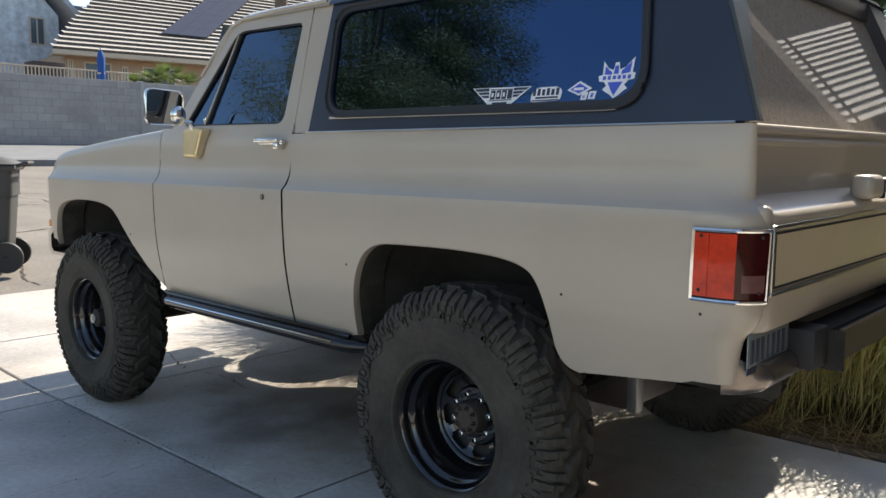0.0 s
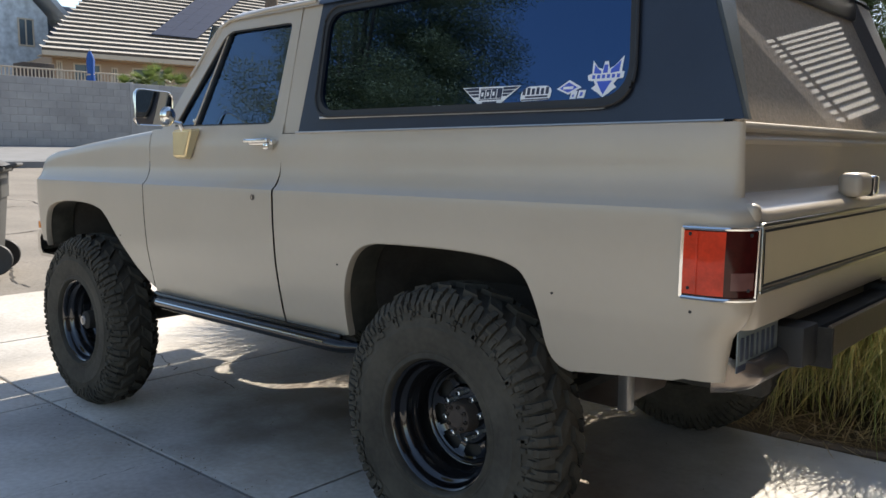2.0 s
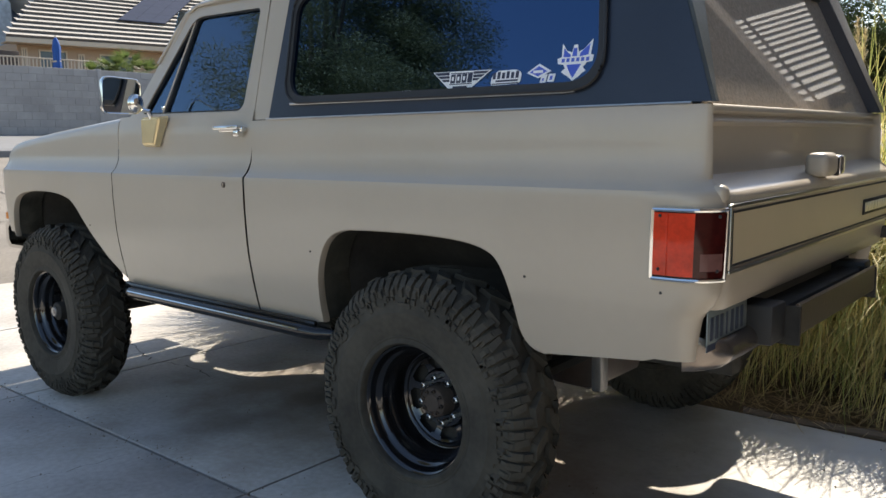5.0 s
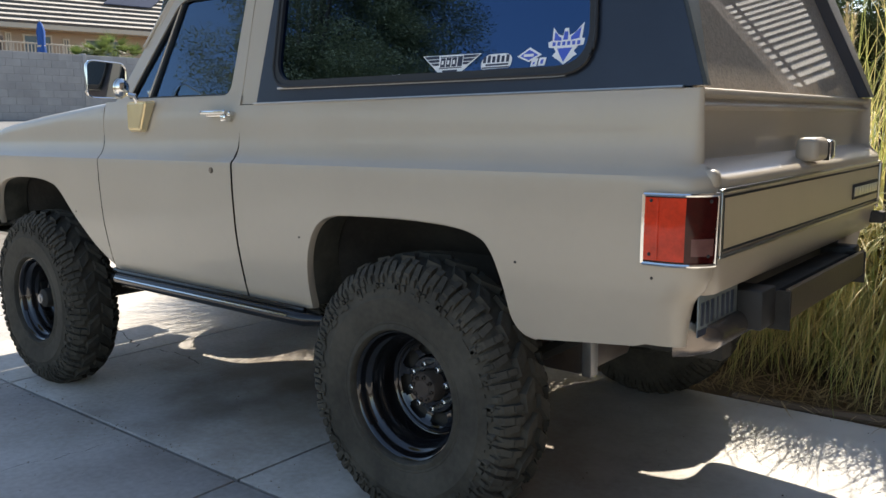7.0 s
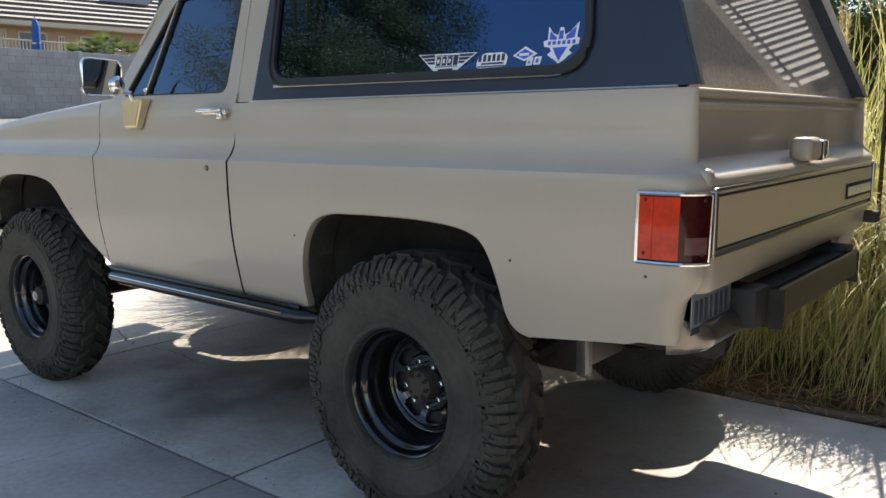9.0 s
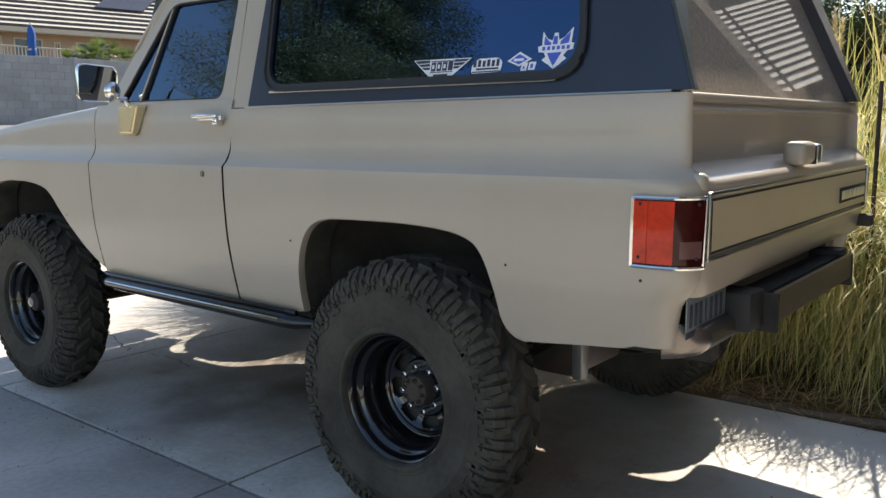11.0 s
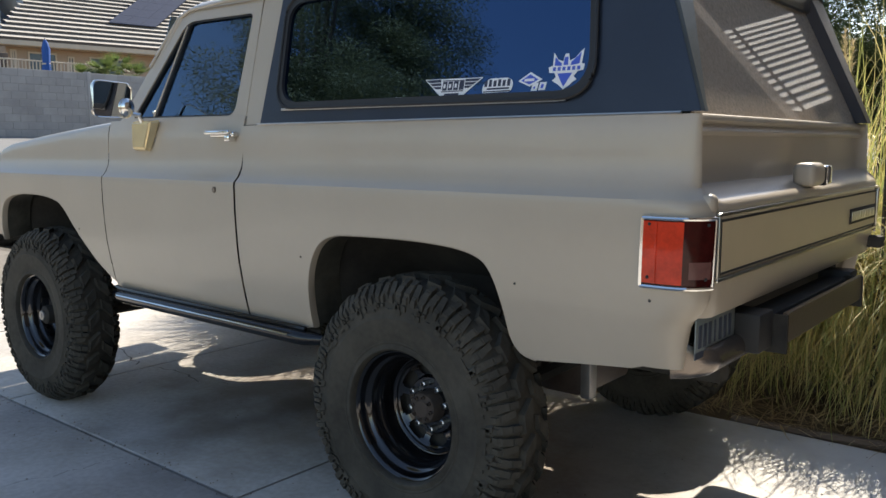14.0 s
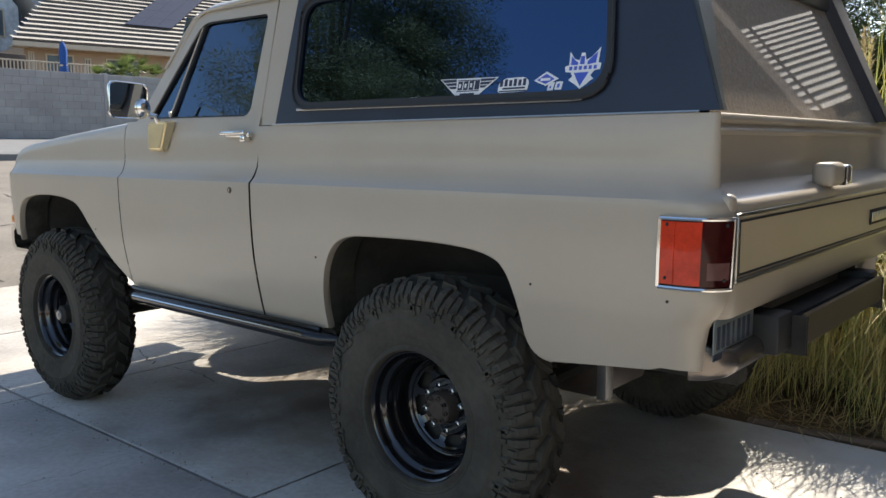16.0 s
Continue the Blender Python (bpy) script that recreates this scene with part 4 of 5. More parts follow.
# wrap-round tail lamps with chrome bezels
for mirror in (False, True):
    def arc(z, d, a0, a1, n=10):
        """Points round the rear corner at height z, d outside the skin, from the side to the back."""
        out = []
        r = corner_r(z)
        x0, y0 = tail_x(z) - r, yp(z)
        ry = 0.0755 - y0
        path = [(x0 - 0.062 * (1 - k / 3), y0 - d) for k in range(3)] + [(x0 + (r + d) * math.sin(math.pi / 2 * k / n), y0 + ry - (ry + d) * math.cos(math.pi / 2 * k / n)) for k in range(n + 1)] + [(tail_x(z) + d, 0.082)]
        for p in path[a0:a1]:
            out.append((p[0], 2 * MID - p[1] if mirror else p[1], z))
        return out
    zs = [1.039, 1.044, 1.055, 1.13, 1.20, 1.216, 1.221]
    lens = put("tail_lamp", sheet([arc(z, 0.006 if i in (0, len(zs) - 1) else 0.012, 0, 13) for i, z in enumerate(zs)]), TAIL_DARK, "red tail lamp lens in chrome bezel")
    put("red_lens", sheet([arc(z, 0.0135, 0, 7) for z in (1.046, 1.08, 1.15, 1.214)]), TAIL_RED, "", lens)
    put("dark_lens", sheet([arc(z, 0.0130, 6, 13) for z in (1.046, 1.08, 1.15, 1.214)]), TAIL_DARK, "", lens)
    for i in (2,):
        put("lens_rib", tube([arc(z, 0.0130, 0, 15)[i] for z in (1.048, 1.10, 1.16, 1.212)], 0.0038, 8), TAIL_RED, "", lens)
    put("reverse_lens", sheet([arc(z, 0.0140, 7, 12) for z in (1.062, 1.085, 1.108)]), TAIL_WHITE, "", lens)
    for z in (1.036, 1.222):
        put("bezel", tube(arc(z, 0.010, 0, 13), 0.0062, 8), CHROME, "", lens)
    for i in (0, 12):
        put("bezel", tube([arc(z, 0.010, 0, 15)[i] for z in (1.036, 1.10, 1.16, 1.222)], 0.0062, 8), CHROME, "", lens)
    for i, z in ((1, 1.062), (1, 1.206), (10, 1.206), (10, 1.062)):
        bm = bmesh.new()
        bmesh.ops.create_uvsphere(bm, u_segments=8, v_segments=6, radius=0.005)
        bmesh.ops.translate(bm, verts=bm.verts, vec=arc(z, 0.013, 0, 15)[i])
        put("lens_screw", bm, RUBBER, "", lens)

# screw holes left where the side trim was
for x, z in ((-1.542, 0.994), (-0.555, 0.995), (-3.258, 0.995), (-0.112, 0.994)):
    put("trim_hole", prism([(x + 0.0045 * math.cos(a), z + 0.0045 * math.sin(a)) for a in [k * math.pi / 4 for k in range(8)]], yp(z) - 0.0015, yp(z) + 0.01), RUBBER, smooth=False)

# ---- cab and hardtop ----
KT = 0.25


def gy(z):
    return 0.055 + KT * (z - 1.5)


def ring(outer, inner, off=0.0, thick=0.03, bevel=0.0):
    """A framed opening lying on the sloping side, between two outlines of as many points."""
    bm = bmesh.new()
    n = len(outer)
    loops = []
    for pts, d in ((outer, off), (inner, off), (inner, off + thick), (outer, off + thick)):
        loops.append([bm.verts.new((x, gy(z) + d, z)) for x, z in pts])
    for a, b in zip(loops, loops[1:] + loops[:1]):
        for k in range(n):
            bm.faces.new((a[k], a[(k + 1) % n], b[(k + 1) % n], b[k]))
    return bm


def slab_on_side(pts, off, thick):
    bm = bmesh.new()
    a, b = [bm.verts.new((x, gy(z) + off, z)) for x, z in pts], [bm.verts.new((x, gy(z) + off + thick, z)) for x, z in pts]
    bm.faces.new(a)
    bm.faces.new(b[::-1])
    for k in range(len(pts)):
        j = (k + 1) % len(pts)
        bm.faces.new((a[k], a[j], b[j], b[k]))
    return bm


D_OUT = round_poly([(-2.905, 1.533), (-2.530, 2.034), (-1.945, 2.034), (-1.930, 1.533)], [0.01, 0.15, 0.02, 0.01], 6)
D_IN = round_poly([(-2.795, 1.546), (-2.478, 1.975), (-1.998, 1.967), (-2.010, 1.540)], [0.015, 0.06, 0.025, 0.05], 6)
D_GLASS = round_poly([(-2.802, 1.54), (-2.483, 1.980), (-1.993, 1.972), (-2.004, 1.534)], [0.015, 0.06, 0.025, 0.05], 6)
T_OUT = round_poly([(-1.830, 1.503), (-1.815, 2.045), (-0.215, 2.045), (-0.008, 1.503)], [0.004, 0.01, 0.02, 0.004], 8)
T_IN = round_poly([(-1.730, 1.570), (-1.765, 1.990), (-0.388, 1.988), (-0.333, 1.560)], [0.10, 0.09, 0.10, 0.12], 8)


def scaled(pts, d):
    cx, cz = sum(p[0] for p in pts) / len(pts), sum(p[1] for p in pts) / len(pts)
    w, h = max(p[0] for p in pts) - cx, max(p[1] for p in pts) - cz
    return [(cx + (x - cx) * (1 - d / w), cz + (z - cz) * (1 - d / h)) for x, z in pts]


for mirror in (False, True):
    def mir(bm):
        if mirror:
            bmesh.ops.transform(bm, matrix=Matrix.Translation((0, 2 * MID, 0)) @ Matrix.Diagonal((1, -1, 1, 1)), verts=bm.verts)
        return bm
    put("window_frame", mir(ring(D_OUT, D_IN, 0.0, 0.035)), PAINT)
    put("window_seal", mir(ring(D_IN, scaled(D_IN, 0.007), 0.006, 0.02)), RUBBER)
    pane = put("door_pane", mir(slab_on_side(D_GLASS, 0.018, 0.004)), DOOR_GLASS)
    pane.visible_shadow = False
    put("vent_bar", mir(slab_on_side([(-2.622, 1.545), (-2.472, 1.962), (-2.459, 1.962), (-2.608, 1.545)], 0.006, 0.02)), RUBBER)
    put("vent_trim", mir(tube([(-2.626, gy(1.55) + 0.004, 1.55), (-2.478, gy(1.955) + 0.004, 1.955)], 0.0035, 6)), DULLCHROME)
    put("vent_latch", mir(bx((-2.645, gy(1.57) + 0.002, 1.562), (-2.625, gy(1.57) + 0.018, 1.580), 0.004)), CHROME)
    put("pillar", mir(slab_on_side([(-1.938, 1.50), (-1.938, 2.04), (-1.818, 2.04), (-1.832, 1.50)], 0.002, 0.04)), PAINT)
    put("windshield_pillar", mir(tube([(-2.87, 0.11, 1.53), (-2.70, 0.15, 1.77), (-2.53, 0.20, 2.01)], [0.028, 0.026, 0.026], 10)), PAINT)
    put("drip_rail", mir(tube([(-2.72, gy(1.78) - 0.003, 1.782), (-2.615, gy(1.92) - 0.003, 1.921), (-2.55, gy(2.0) - 0.004, 1.996), (-2.46, gy(2.02) - 0.006, 2.026), (-2.2, gy(2.035) - 0.008, 2.038), (-1.85, gy(2.035) - 0.008, 2.038)], 0.008, 6)), PAINT)
    side = put("hardtop_side", mir(ring(T_OUT, T_IN, 0.0, 0.05)), TOPSHELL, "charcoal fibreglass hardtop side")
    put("window_gasket", mir(ring(scaled(T_IN, -0.010), scaled(T_IN, 0.013), -0.010, 0.04)), RUBBER, "", side)
    put("gasket_bead", mir(tube([(x, gy(z) - 0.011, z) for x, z in scaled(T_IN, -0.010)], 0.006, 6, closed=True)), RUBBER, "", side)
    put("lower_trim", mir(tube([(x, gy(z) - 0.008, z) for x, z in ((-1.70, 1.5555), (-1.2, 1.5515), (-0.70, 1.5475), (-0.46, 1.546), (-0.42, 1.548))], 0.005, 6)), DULLCHROME, "", side)
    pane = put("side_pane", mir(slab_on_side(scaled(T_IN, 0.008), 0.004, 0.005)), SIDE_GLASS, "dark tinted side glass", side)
    pane.visible_shadow = False
    put("belt_seam", mir(tube([(-1.835, 0.047, 1.5005), (-0.9, 0.047, 1.5005), (-0.06, 0.052, 1.5005)], 0.0045, 6)), DULLCHROME)
    # rear pillar: outer edge, rear face, and the wall that runs in to the glass
    zs = spaced(1.503, 2.05, 0.06)
    rows = []
    for z in zs:
        x0, y0, w = -0.375 * (z - 1.5) - 0.004, gy(z), 0.085 + 0.20 * (z - 1.5) if mirror else 0.03 + 0.27 * (z - 1.5)
        rows.append([(x0 - 0.02, y0 + 0.006, z), (x0 - 0.003, y0 + 0.003, z), (x0 + 0.004, y0 + 0.012, z), (x0 + 0.004, y0 + w - 0.006, z), (x0, y0 + w, z), (x0 - 0.03, y0 + w + 0.004, z), (x0 - 0.07, y0 + w + 0.008, z)])
    # near pillar only: sky sheen on the edge put into a paler grey
    put("rear_pillar", mir(sheet([r[:5] for r in rows])), TOPSHELL if mirror else PILLAR_SHEEN, "" if mirror else "grey rear pillar edge with painted sky sheen")
    put("pillar_return", mir(sheet([r[4:] for r in rows])), TOPSHELL)

for name, x0, x1, material in (("cab_roof", -2.53, -1.835, PAINT), ("hardtop_roof", -1.832, -0.19, TOPSHELL)):
    rows = []
    for x in spaced(x0, x1, 0.1):
        f = min(1.0, (x + 2.55) / 0.12)
        b = 1.0 if material is PAINT else min(1.0, max(0.0, (-0.17 - x) / 0.10))
        rows.append([(x, y, 2.02 + (z - 2.02) * min(f, b)) for y, z in ((0.175, 2.02), (0.185, 2.04), (0.22, 2.062), (0.3, 2.078), (0.6, 2.094), (1.0, 2.10), (1.4, 2.094), (1.7, 2.078), (1.78, 2.062), (1.815, 2.04), (1.825, 2.02))])
    put(name, sheet(rows), material)
put("headliner", bx((-2.5, 0.2, 1.99), (-0.3, 1.8, 2.01)), INTERIOR)
put("rear_header", bx((-0.34, 0.2, 1.955), (-0.20, 1.8, 2.05), 0.012), TOPSHELL)
pane = put("rear_pane", sheet([[(-0.046, 0.085, 1.485), (-0.046, 1.915, 1.485)], [(-0.236, 0.235, 1.99), (-0.236, 1.765, 1.99)]], 0.005), REAR_GLASS, "dusty tinted rear window glass")
pane.visible_shadow = False
pane = put("windshield", prism([(-2.835, 1.55), (-2.83, 1.55), (-2.585, 2.01), (-2.59, 2.01)], 0.16, 1.84, 1), DOOR_GLASS)
pane.visible_shadow = False
put("dashboard", bx((-2.85, 0.12, 1.25), (-2.48, 1.88, 1.52), 0.03), INTERIOR)
bm = tube([(-2.36 + 0.06 * math.sin(a), 0.56 + 0.19 * math.cos(a), 1.54 + 0.175 * math.sin(a)) for a in [k * 2 * math.pi / 20 for k in range(20)]], 0.014, 6, closed=True)
tube([(-2.36, 0.38, 1.54), (-2.37, 0.56, 1.535), (-2.36, 0.74, 1.54)], 0.014, 6, bm=bm)
tube([(-2.37, 0.56, 1.535), (-2.55, 0.56, 1.42)], 0.03, 8, bm=bm)
put("steering_wheel", bm, RUBBER)
for y in (0.28, 1.12):
    put("seat_cushion", bx((-2.35, y, 0.98), (-1.85, y + 0.6, 1.14), 0.05), INTERIOR)
    put("seat_back", bx((-1.98, y, 1.1), (-1.82, y + 0.6, 1.60), 0.05, Matrix.Translation((0, 0, 0))), INTERIOR)
put("rear_seat", bx((-1.15, 0.6, 0.9), (-1.0, 1.4, 1.52), 0.05), INTERIOR)

# door handle, lock, mirror
for mirror in (False,):
    h = put("door_handle", bx((-2.135, -0.004, 1.462), (-1.965, 0.020, 1.479), 0.006, seg=3), CHROME, "chrome door handle")
    put("handle_base", bx((-2.12, 0.015, 1.452), (-1.955, 0.042, 1.474), 0.006), CHROME, "", h)
    put("push_button", bx((-2.005, 0.002, 1.432), (-1.970, 0.04, 1.462), 0.008, seg=3), CHROME, "", h)
    put("lock_cylinder", prism([(-2.069 + 0.013 * math.cos(a), 1.234 + 0.013 * math.sin(a)) for a in [k * math.pi / 8 for k in range(16)]], yp(1.234) - 0.003, 0.01, 1, 0.001), STEEL)
    put("key_slot", bx((-2.071, yp(1.234) - 0.005, 1.227), (-2.067, yp(1.234), 1.241)), CHROME)
    M = Matrix.Translation((-2.66, -0.115, 1.625)) @ Euler((0, radians(2), radians(-8))).to_matrix().to_4x4()
    out = round_poly([(-0.09, -0.082), (0.085, -0.085), (0.092, 0.072), (-0.085, 0.085)], 0.035, 6)
    bm = bmesh.new()
    loops = []
    for s, x in ((0.55, -0.055), (0.88, -0.04), (1.0, -0.01), (1.0, 0.012), (0.97, 0.016), (0.93, 0.014), (0.93, 0.006)):
        loops.append([bm.verts.new(M @ Vector((x, a * s, b * s))) for a, b in out])
    for a, b in zip(loops, loops[1:]):
        for k in range(len(out)):
            bm.faces.new((a[k], a[(k + 1) % len(out)], b[(k + 1) % len(out)], b[k]))
    bm.faces.new(loops[0])
    shell = put("side_mirror", bm, CHROME, "chrome side mirror with a small round convex mirror")
    bm = bmesh.new()
    bm.faces.new([bm.verts.new(M @ Vector((0.010, a * 0.94, b * 0.94))) for a, b in out])
    put("mirror_face", bm, MIRROR, "", shell, smooth=False)
    bm = bmesh.new()
    bmesh.ops.create_uvsphere(bm, u_segments=20, v_segments=12, radius=0.04)
    bmesh.ops.transform(bm, matrix=M @ Matrix.Translation((0.022, 0.062, -0.035)) @ Matrix.Diagonal((0.55, 0.8, 1.05, 1)), verts=bm.verts)
    put("convex_mirror", bm, CHROME, "", shell)
    put("mirror_arm", tube([M @ Vector((-0.02, 0.0, -0.03)), M @ Vector((-0.01, 0.09, -0.06)), (-2.635, 0.005, 1.555), (-2.64, 0.02, 1.52)], 0.012, 8), CHROME, "", shell)
    bm = bmesh.new()
    q = [[(-2.735, 0.045, 1.532), (-2.535, 0.045, 1.532), (-2.60, 0.03, 1.392), (-2.725, 0.03, 1.392)], [(-2.715, 0.005, 1.526), (-2.555, 0.005, 1.526), (-2.61, 0.002, 1.402), (-2.712, 0.002, 1.402)]]
    a, b = [bm.verts.new(p) for p in q[0]], [bm.verts.new(p) for p in q[1]]
    bm.faces.new(b)
    for k in range(4):
        bm.faces.new((a[k], a[(k + 1) % 4], b[(k + 1) % 4], b[k]))
    bmesh.ops.bevel(bm, geom=bm.edges[:], offset=0.008, segments=3, affect="EDGES")
    put("mirror_bracket", bm, BRASS, "polished brassy triangular mirror bracket", shell)

# ---- wheels ----
TR, TW = 0.468, 0.16


def tyre_bm():
    prof = [(0.229, -0.100), (0.2305, -0.128), (0.233, -0.146), (0.239, -0.155), (0.248, -0.154), (0.256, -0.150), (0.262, -0.153), (0.266, -0.151), (0.30, -0.160), (0.335, -0.164), (0.348, -0.166), (0.354, -0.162), (0.376, -0.158), (0.400, -0.151), (0.422, -0.140), (0.440, -0.124), (0.456, -0.095), (0.466, -0.05), (0.470, 0.0)]
    prof = prof + [(r, -y) for r, y in prof[::-1][1:]]
    return lathe([(r, -0.166 + (y + 0.166) * 0.84) for r, y in prof], 64)


def lug(bm, ang, y0, y1, w0, w1, r0, r1a, r1b, skew):
    """One tread block: from y0 to y1 across, at an angle round the tyre."""
    vs = []
    for y, w, top, sk in ((y0, w0, r1a, 0.0), (y1, w1, r1b, skew)):
        for s in (-1, 1):
            for r, k in ((r0, 1.0), (top, 0.82)):
                a = ang + sk + s * w * k / 2 / r
                vs.append(bm.verts.new((r * math.cos(a), y, r * math.sin(a))))
    for q in ((0, 1, 3, 2), (4, 6, 7, 5), (1, 5, 7, 3), (0, 4, 5, 1), (2, 3, 7, 6)):
        bm.faces.new([vs[i] for i in q])


def tread_bm():
    bm = bmesh.new()
    n = 26
    for k in range(n):
        a = 2 * math.pi * k / n
        step = 2 * math.pi / n
        for s in (-1, 1):
            o = a + (step / 2 if s > 0 else 0)
            long = k % 2
            rim_r, out = (0.440, 0.150) if long else (0.434, 0.146)
            for da in (-0.019, 0.019):
                lug(bm, o + da / 0.45, s * out, s * 0.122, 0.029, 0.028, 0.405, rim_r, 0.462, 0.0)
                lug(bm, o + da / 0.46, s * 0.117, s * 0.085, 0.028, 0.026, 0.425, 0.466, 0.479, 0.0)
            lug(bm, o + step * 0.5, s * 0.142, s * 0.10, 0.030, 0.026, 0.415, 0.438, 0.470, 0.03)
            lug(bm, o + step * 0.25, s * 0.075, s * 0.012, 0.070, 0.056, 0.455, 0.486, 0.487, 0.10)
            # side biters
            w = 0.044 if long else 0.034
            for da in (-w * 0.32, w * 0.32):
                lug(bm, o + da / 0.42, s * 0.1590, s * 0.142, w * 0.42, w * 0.5, 0.402, 0.422, 0.440, 0.0)
                lug(bm, o + da / 0.40, s * 0.1640, s * 0.152, w * 0.40, w * 0.42, 0.378 if long else 0.388, 0.397, 0.399, 0.0)
            lug(bm, o + step * 0.5, s * 0.157, s * 0.146, 0.018, 0.02, 0.400, 0.424, 0.434, 0.0)
            for j in range(3):
                if (k * 7 + j * 5) % 4:
                    lug(bm, o + step * (0.1 + 0.27 * j), s * 0.1655, s * 0.160, 0.016 + 0.008 * ((k + j) % 3), 0.012, 0.364 + 0.008 * ((k * 3 + j) % 3), 0.382, 0.382, 0.0)
            lug(bm, o + step * 0.2, s * 0.164, s * 0.150, 0.016, 0.016, 0.382, 0.408, 0.410, 0.02)
    for v in bm.verts:
        v.co.y = -0.166 + (v.co.y + 0.166) * 0.84
    return bm


def rim_bm():
    bm = lathe([(0.200, 0.06), (0.202, -0.06), (0.214, -0.092), (0.226, -0.116), (0.2305, -0.124), (0.2310, -0.130), (0.2275, -0.134), (0.222, -0.131), (0.217, -0.122), (0.2145, -0.110), (0.2125, -0.101), (0.207, -0.095), (0.199, -0.091), (0.1945, -0.084), (0.1925, -0.070), (0.1905, -0.058), (0.186, -0.051), (0.182, -0.044), (0.180, -0.030), (0.180, 0.006), (0.178, 0.012), (0.175, 0.013), (0.172, 0.008), (0.168, 0.005), (0.163, 0.008), (0.159, 0.014), (0.156, 0.020)], 72)
    seg = 96
    def ringv(r, y):
        return [bm.verts.new((r * math.cos(2 * math.pi * k / seg), y, r * math.sin(2 * math.pi * k / seg))) for k in range(seg)]
    rings = [ringv(r, y + 0.026) for r, y in ((0.157, -0.010), (0.150, -0.006), (0.144, 0.0), (0.118, 0.010), (0.110, 0.010), (0.106, 0.002), (0.101, -0.004), (0.062, -0.004), (0.058, 0.006))]
    for i in range(len(rings) - 1):
        for k in range(seg):
            m = (k % 12)
            if i in (1, 2, 3) and (1 <= m <= 9 if i == 2 else 2 <= m <= 8):
                continue
            A, B = rings[i], rings[i + 1]
            bm.faces.new((A[k], A[(k + 1) % seg], B[(k + 1) % seg], B[k]))
    return bm


def nut_bm(r, y0, y1, n=6):
    bm = lathe([(r * 0.6, y0 + 0.014), (r * 0.62, y0), (r, y0 + 0.003), (r, y1)], n)
    return bm


tyre_me, tread_me, rim_me = (bpy.data.meshes.new(n) for n in ("tyre", "tread", "wheel"))
for bm, me, ma in ((tyre_bm(), tyre_me, TYRE), (tread_bm(), tread_me, TYRE), (rim_bm(), rim_me, RIM)):
    bmesh.ops.recalc_face_normals(bm, faces=bm.faces)
    bm.to_mesh(me)
    bm.free()
    me.materials.append(ma)


def wheel(x, y, face, turn, front):
    """A wheel whose dished face looks along -y (face 1) or +y (face -1)."""
    w = link("wheel", rim_me, RIM, None, "gloss black deep-dish steel wheel with mud tyre")
    w.matrix_basis = pose(x, y, 0.484, 0, turn, 0 if face > 0 else 180)
    under(w, truck)
    def sub(name, me_or_bm, material, m=None):
        if isinstance(me_or_bm, bpy.types.Mesh):
            ob = link(name, me_or_bm, material, w, smooth=(name != "tread"))
        else:
            ob = part(name, me_or_bm, material, w)
        if m is not None:
            ob.matrix_basis = m
        return ob
    sub("tyre", tyre_me, TYRE)
    sub("tread", tread_me, TYRE)
    sub("backing_plate", lathe([(0.0005, 0.058), (0.1995, 0.058), (0.1995, 0.064), (0.0005, 0.064)], 40), DARK)
    sub("brake_drum", lathe([(0.0005, 0.056), (0.15, 0.056), (0.165, 0.06), (0.165, 0.14), (0.0005, 0.14)], 32), DARK)
    for k in range(8):
        a = 2 * math.pi * (k + 0.5) / 8
        sub("lug_nut", nut_bm(0.0112, -0.008, 0.024), NUT, Matrix.Translation((0.0825 * math.cos(a), 0, 0.0825 * math.sin(a))))
    if front:
        sub("hub", lathe([(0.0005, -0.118), (0.022, -0.118), (0.026, -0.114), (0.030, -0.112), (0.042, -0.106), (0.050, -0.10), (0.054, -0.06), (0.058, -0.02), (0.062, 0.01)], 28), DARK)
        sub("hub_dial", lathe([(0.0005, -0.126), (0.012, -0.126), (0.013, -0.122), (0.024, -0.122), (0.027, -0.119), (0.027, -0.110)], 20), GREYMETAL)
    else:
        sub("hub", lathe([(0.0005, -0.036), (0.030, -0.036), (0.034, -0.032), (0.052, -0.027), (0.056, -0.021), (0.057, 0.01), (0.060, 0.03)], 28), RUST)
        for k in range(8):
            a = 2 * math.pi * k / 8
            sub("hub_bolt", nut_bm(0.008, -0.040, -0.022), RUST, Matrix.Translation((0.042 * math.cos(a), 0, 0.042 * math.sin(a))))
    return w


wheel(-1.006, 0.115, 1, 10, False)
wheel(-3.711, 0.105, 1, 3, True)
wheel(-1.006, 1.885, -1, 5, False)
wheel(-3.711, 1.895, -1, 17, True)

# ---- stickers on the side glass ----
def sticker(name, shapes, material, off, label=""):
    if len(shapes) > 1 and name == "sticker_ink":
        for pts in shapes:
            sticker("sticker_bar", [pts], material, off)
        return
    bm = bmesh.new()
    for pts in shapes:
        a, b = [bm.verts.new((x, gy(z) + off, z)) for x, z in pts], [bm.verts.new((x, gy(z) + off + 0.0008, z)) for x, z in pts]
        bm.faces.new(a)
        bm.faces.new(b[::-1])
        for k in range(len(pts)):
            j = (k + 1) % len(pts)
            bm.faces.new((a[k], a[j], b[j], b[k]))
    return put(name, bm, material, label, STICK_ON, smooth=False)


def rect(x0, z0, x1, z1, lean=0.0):
    return [(x0, z0), (x1, z0), (x1 + lean, z1), (x0 + lean, z1)]


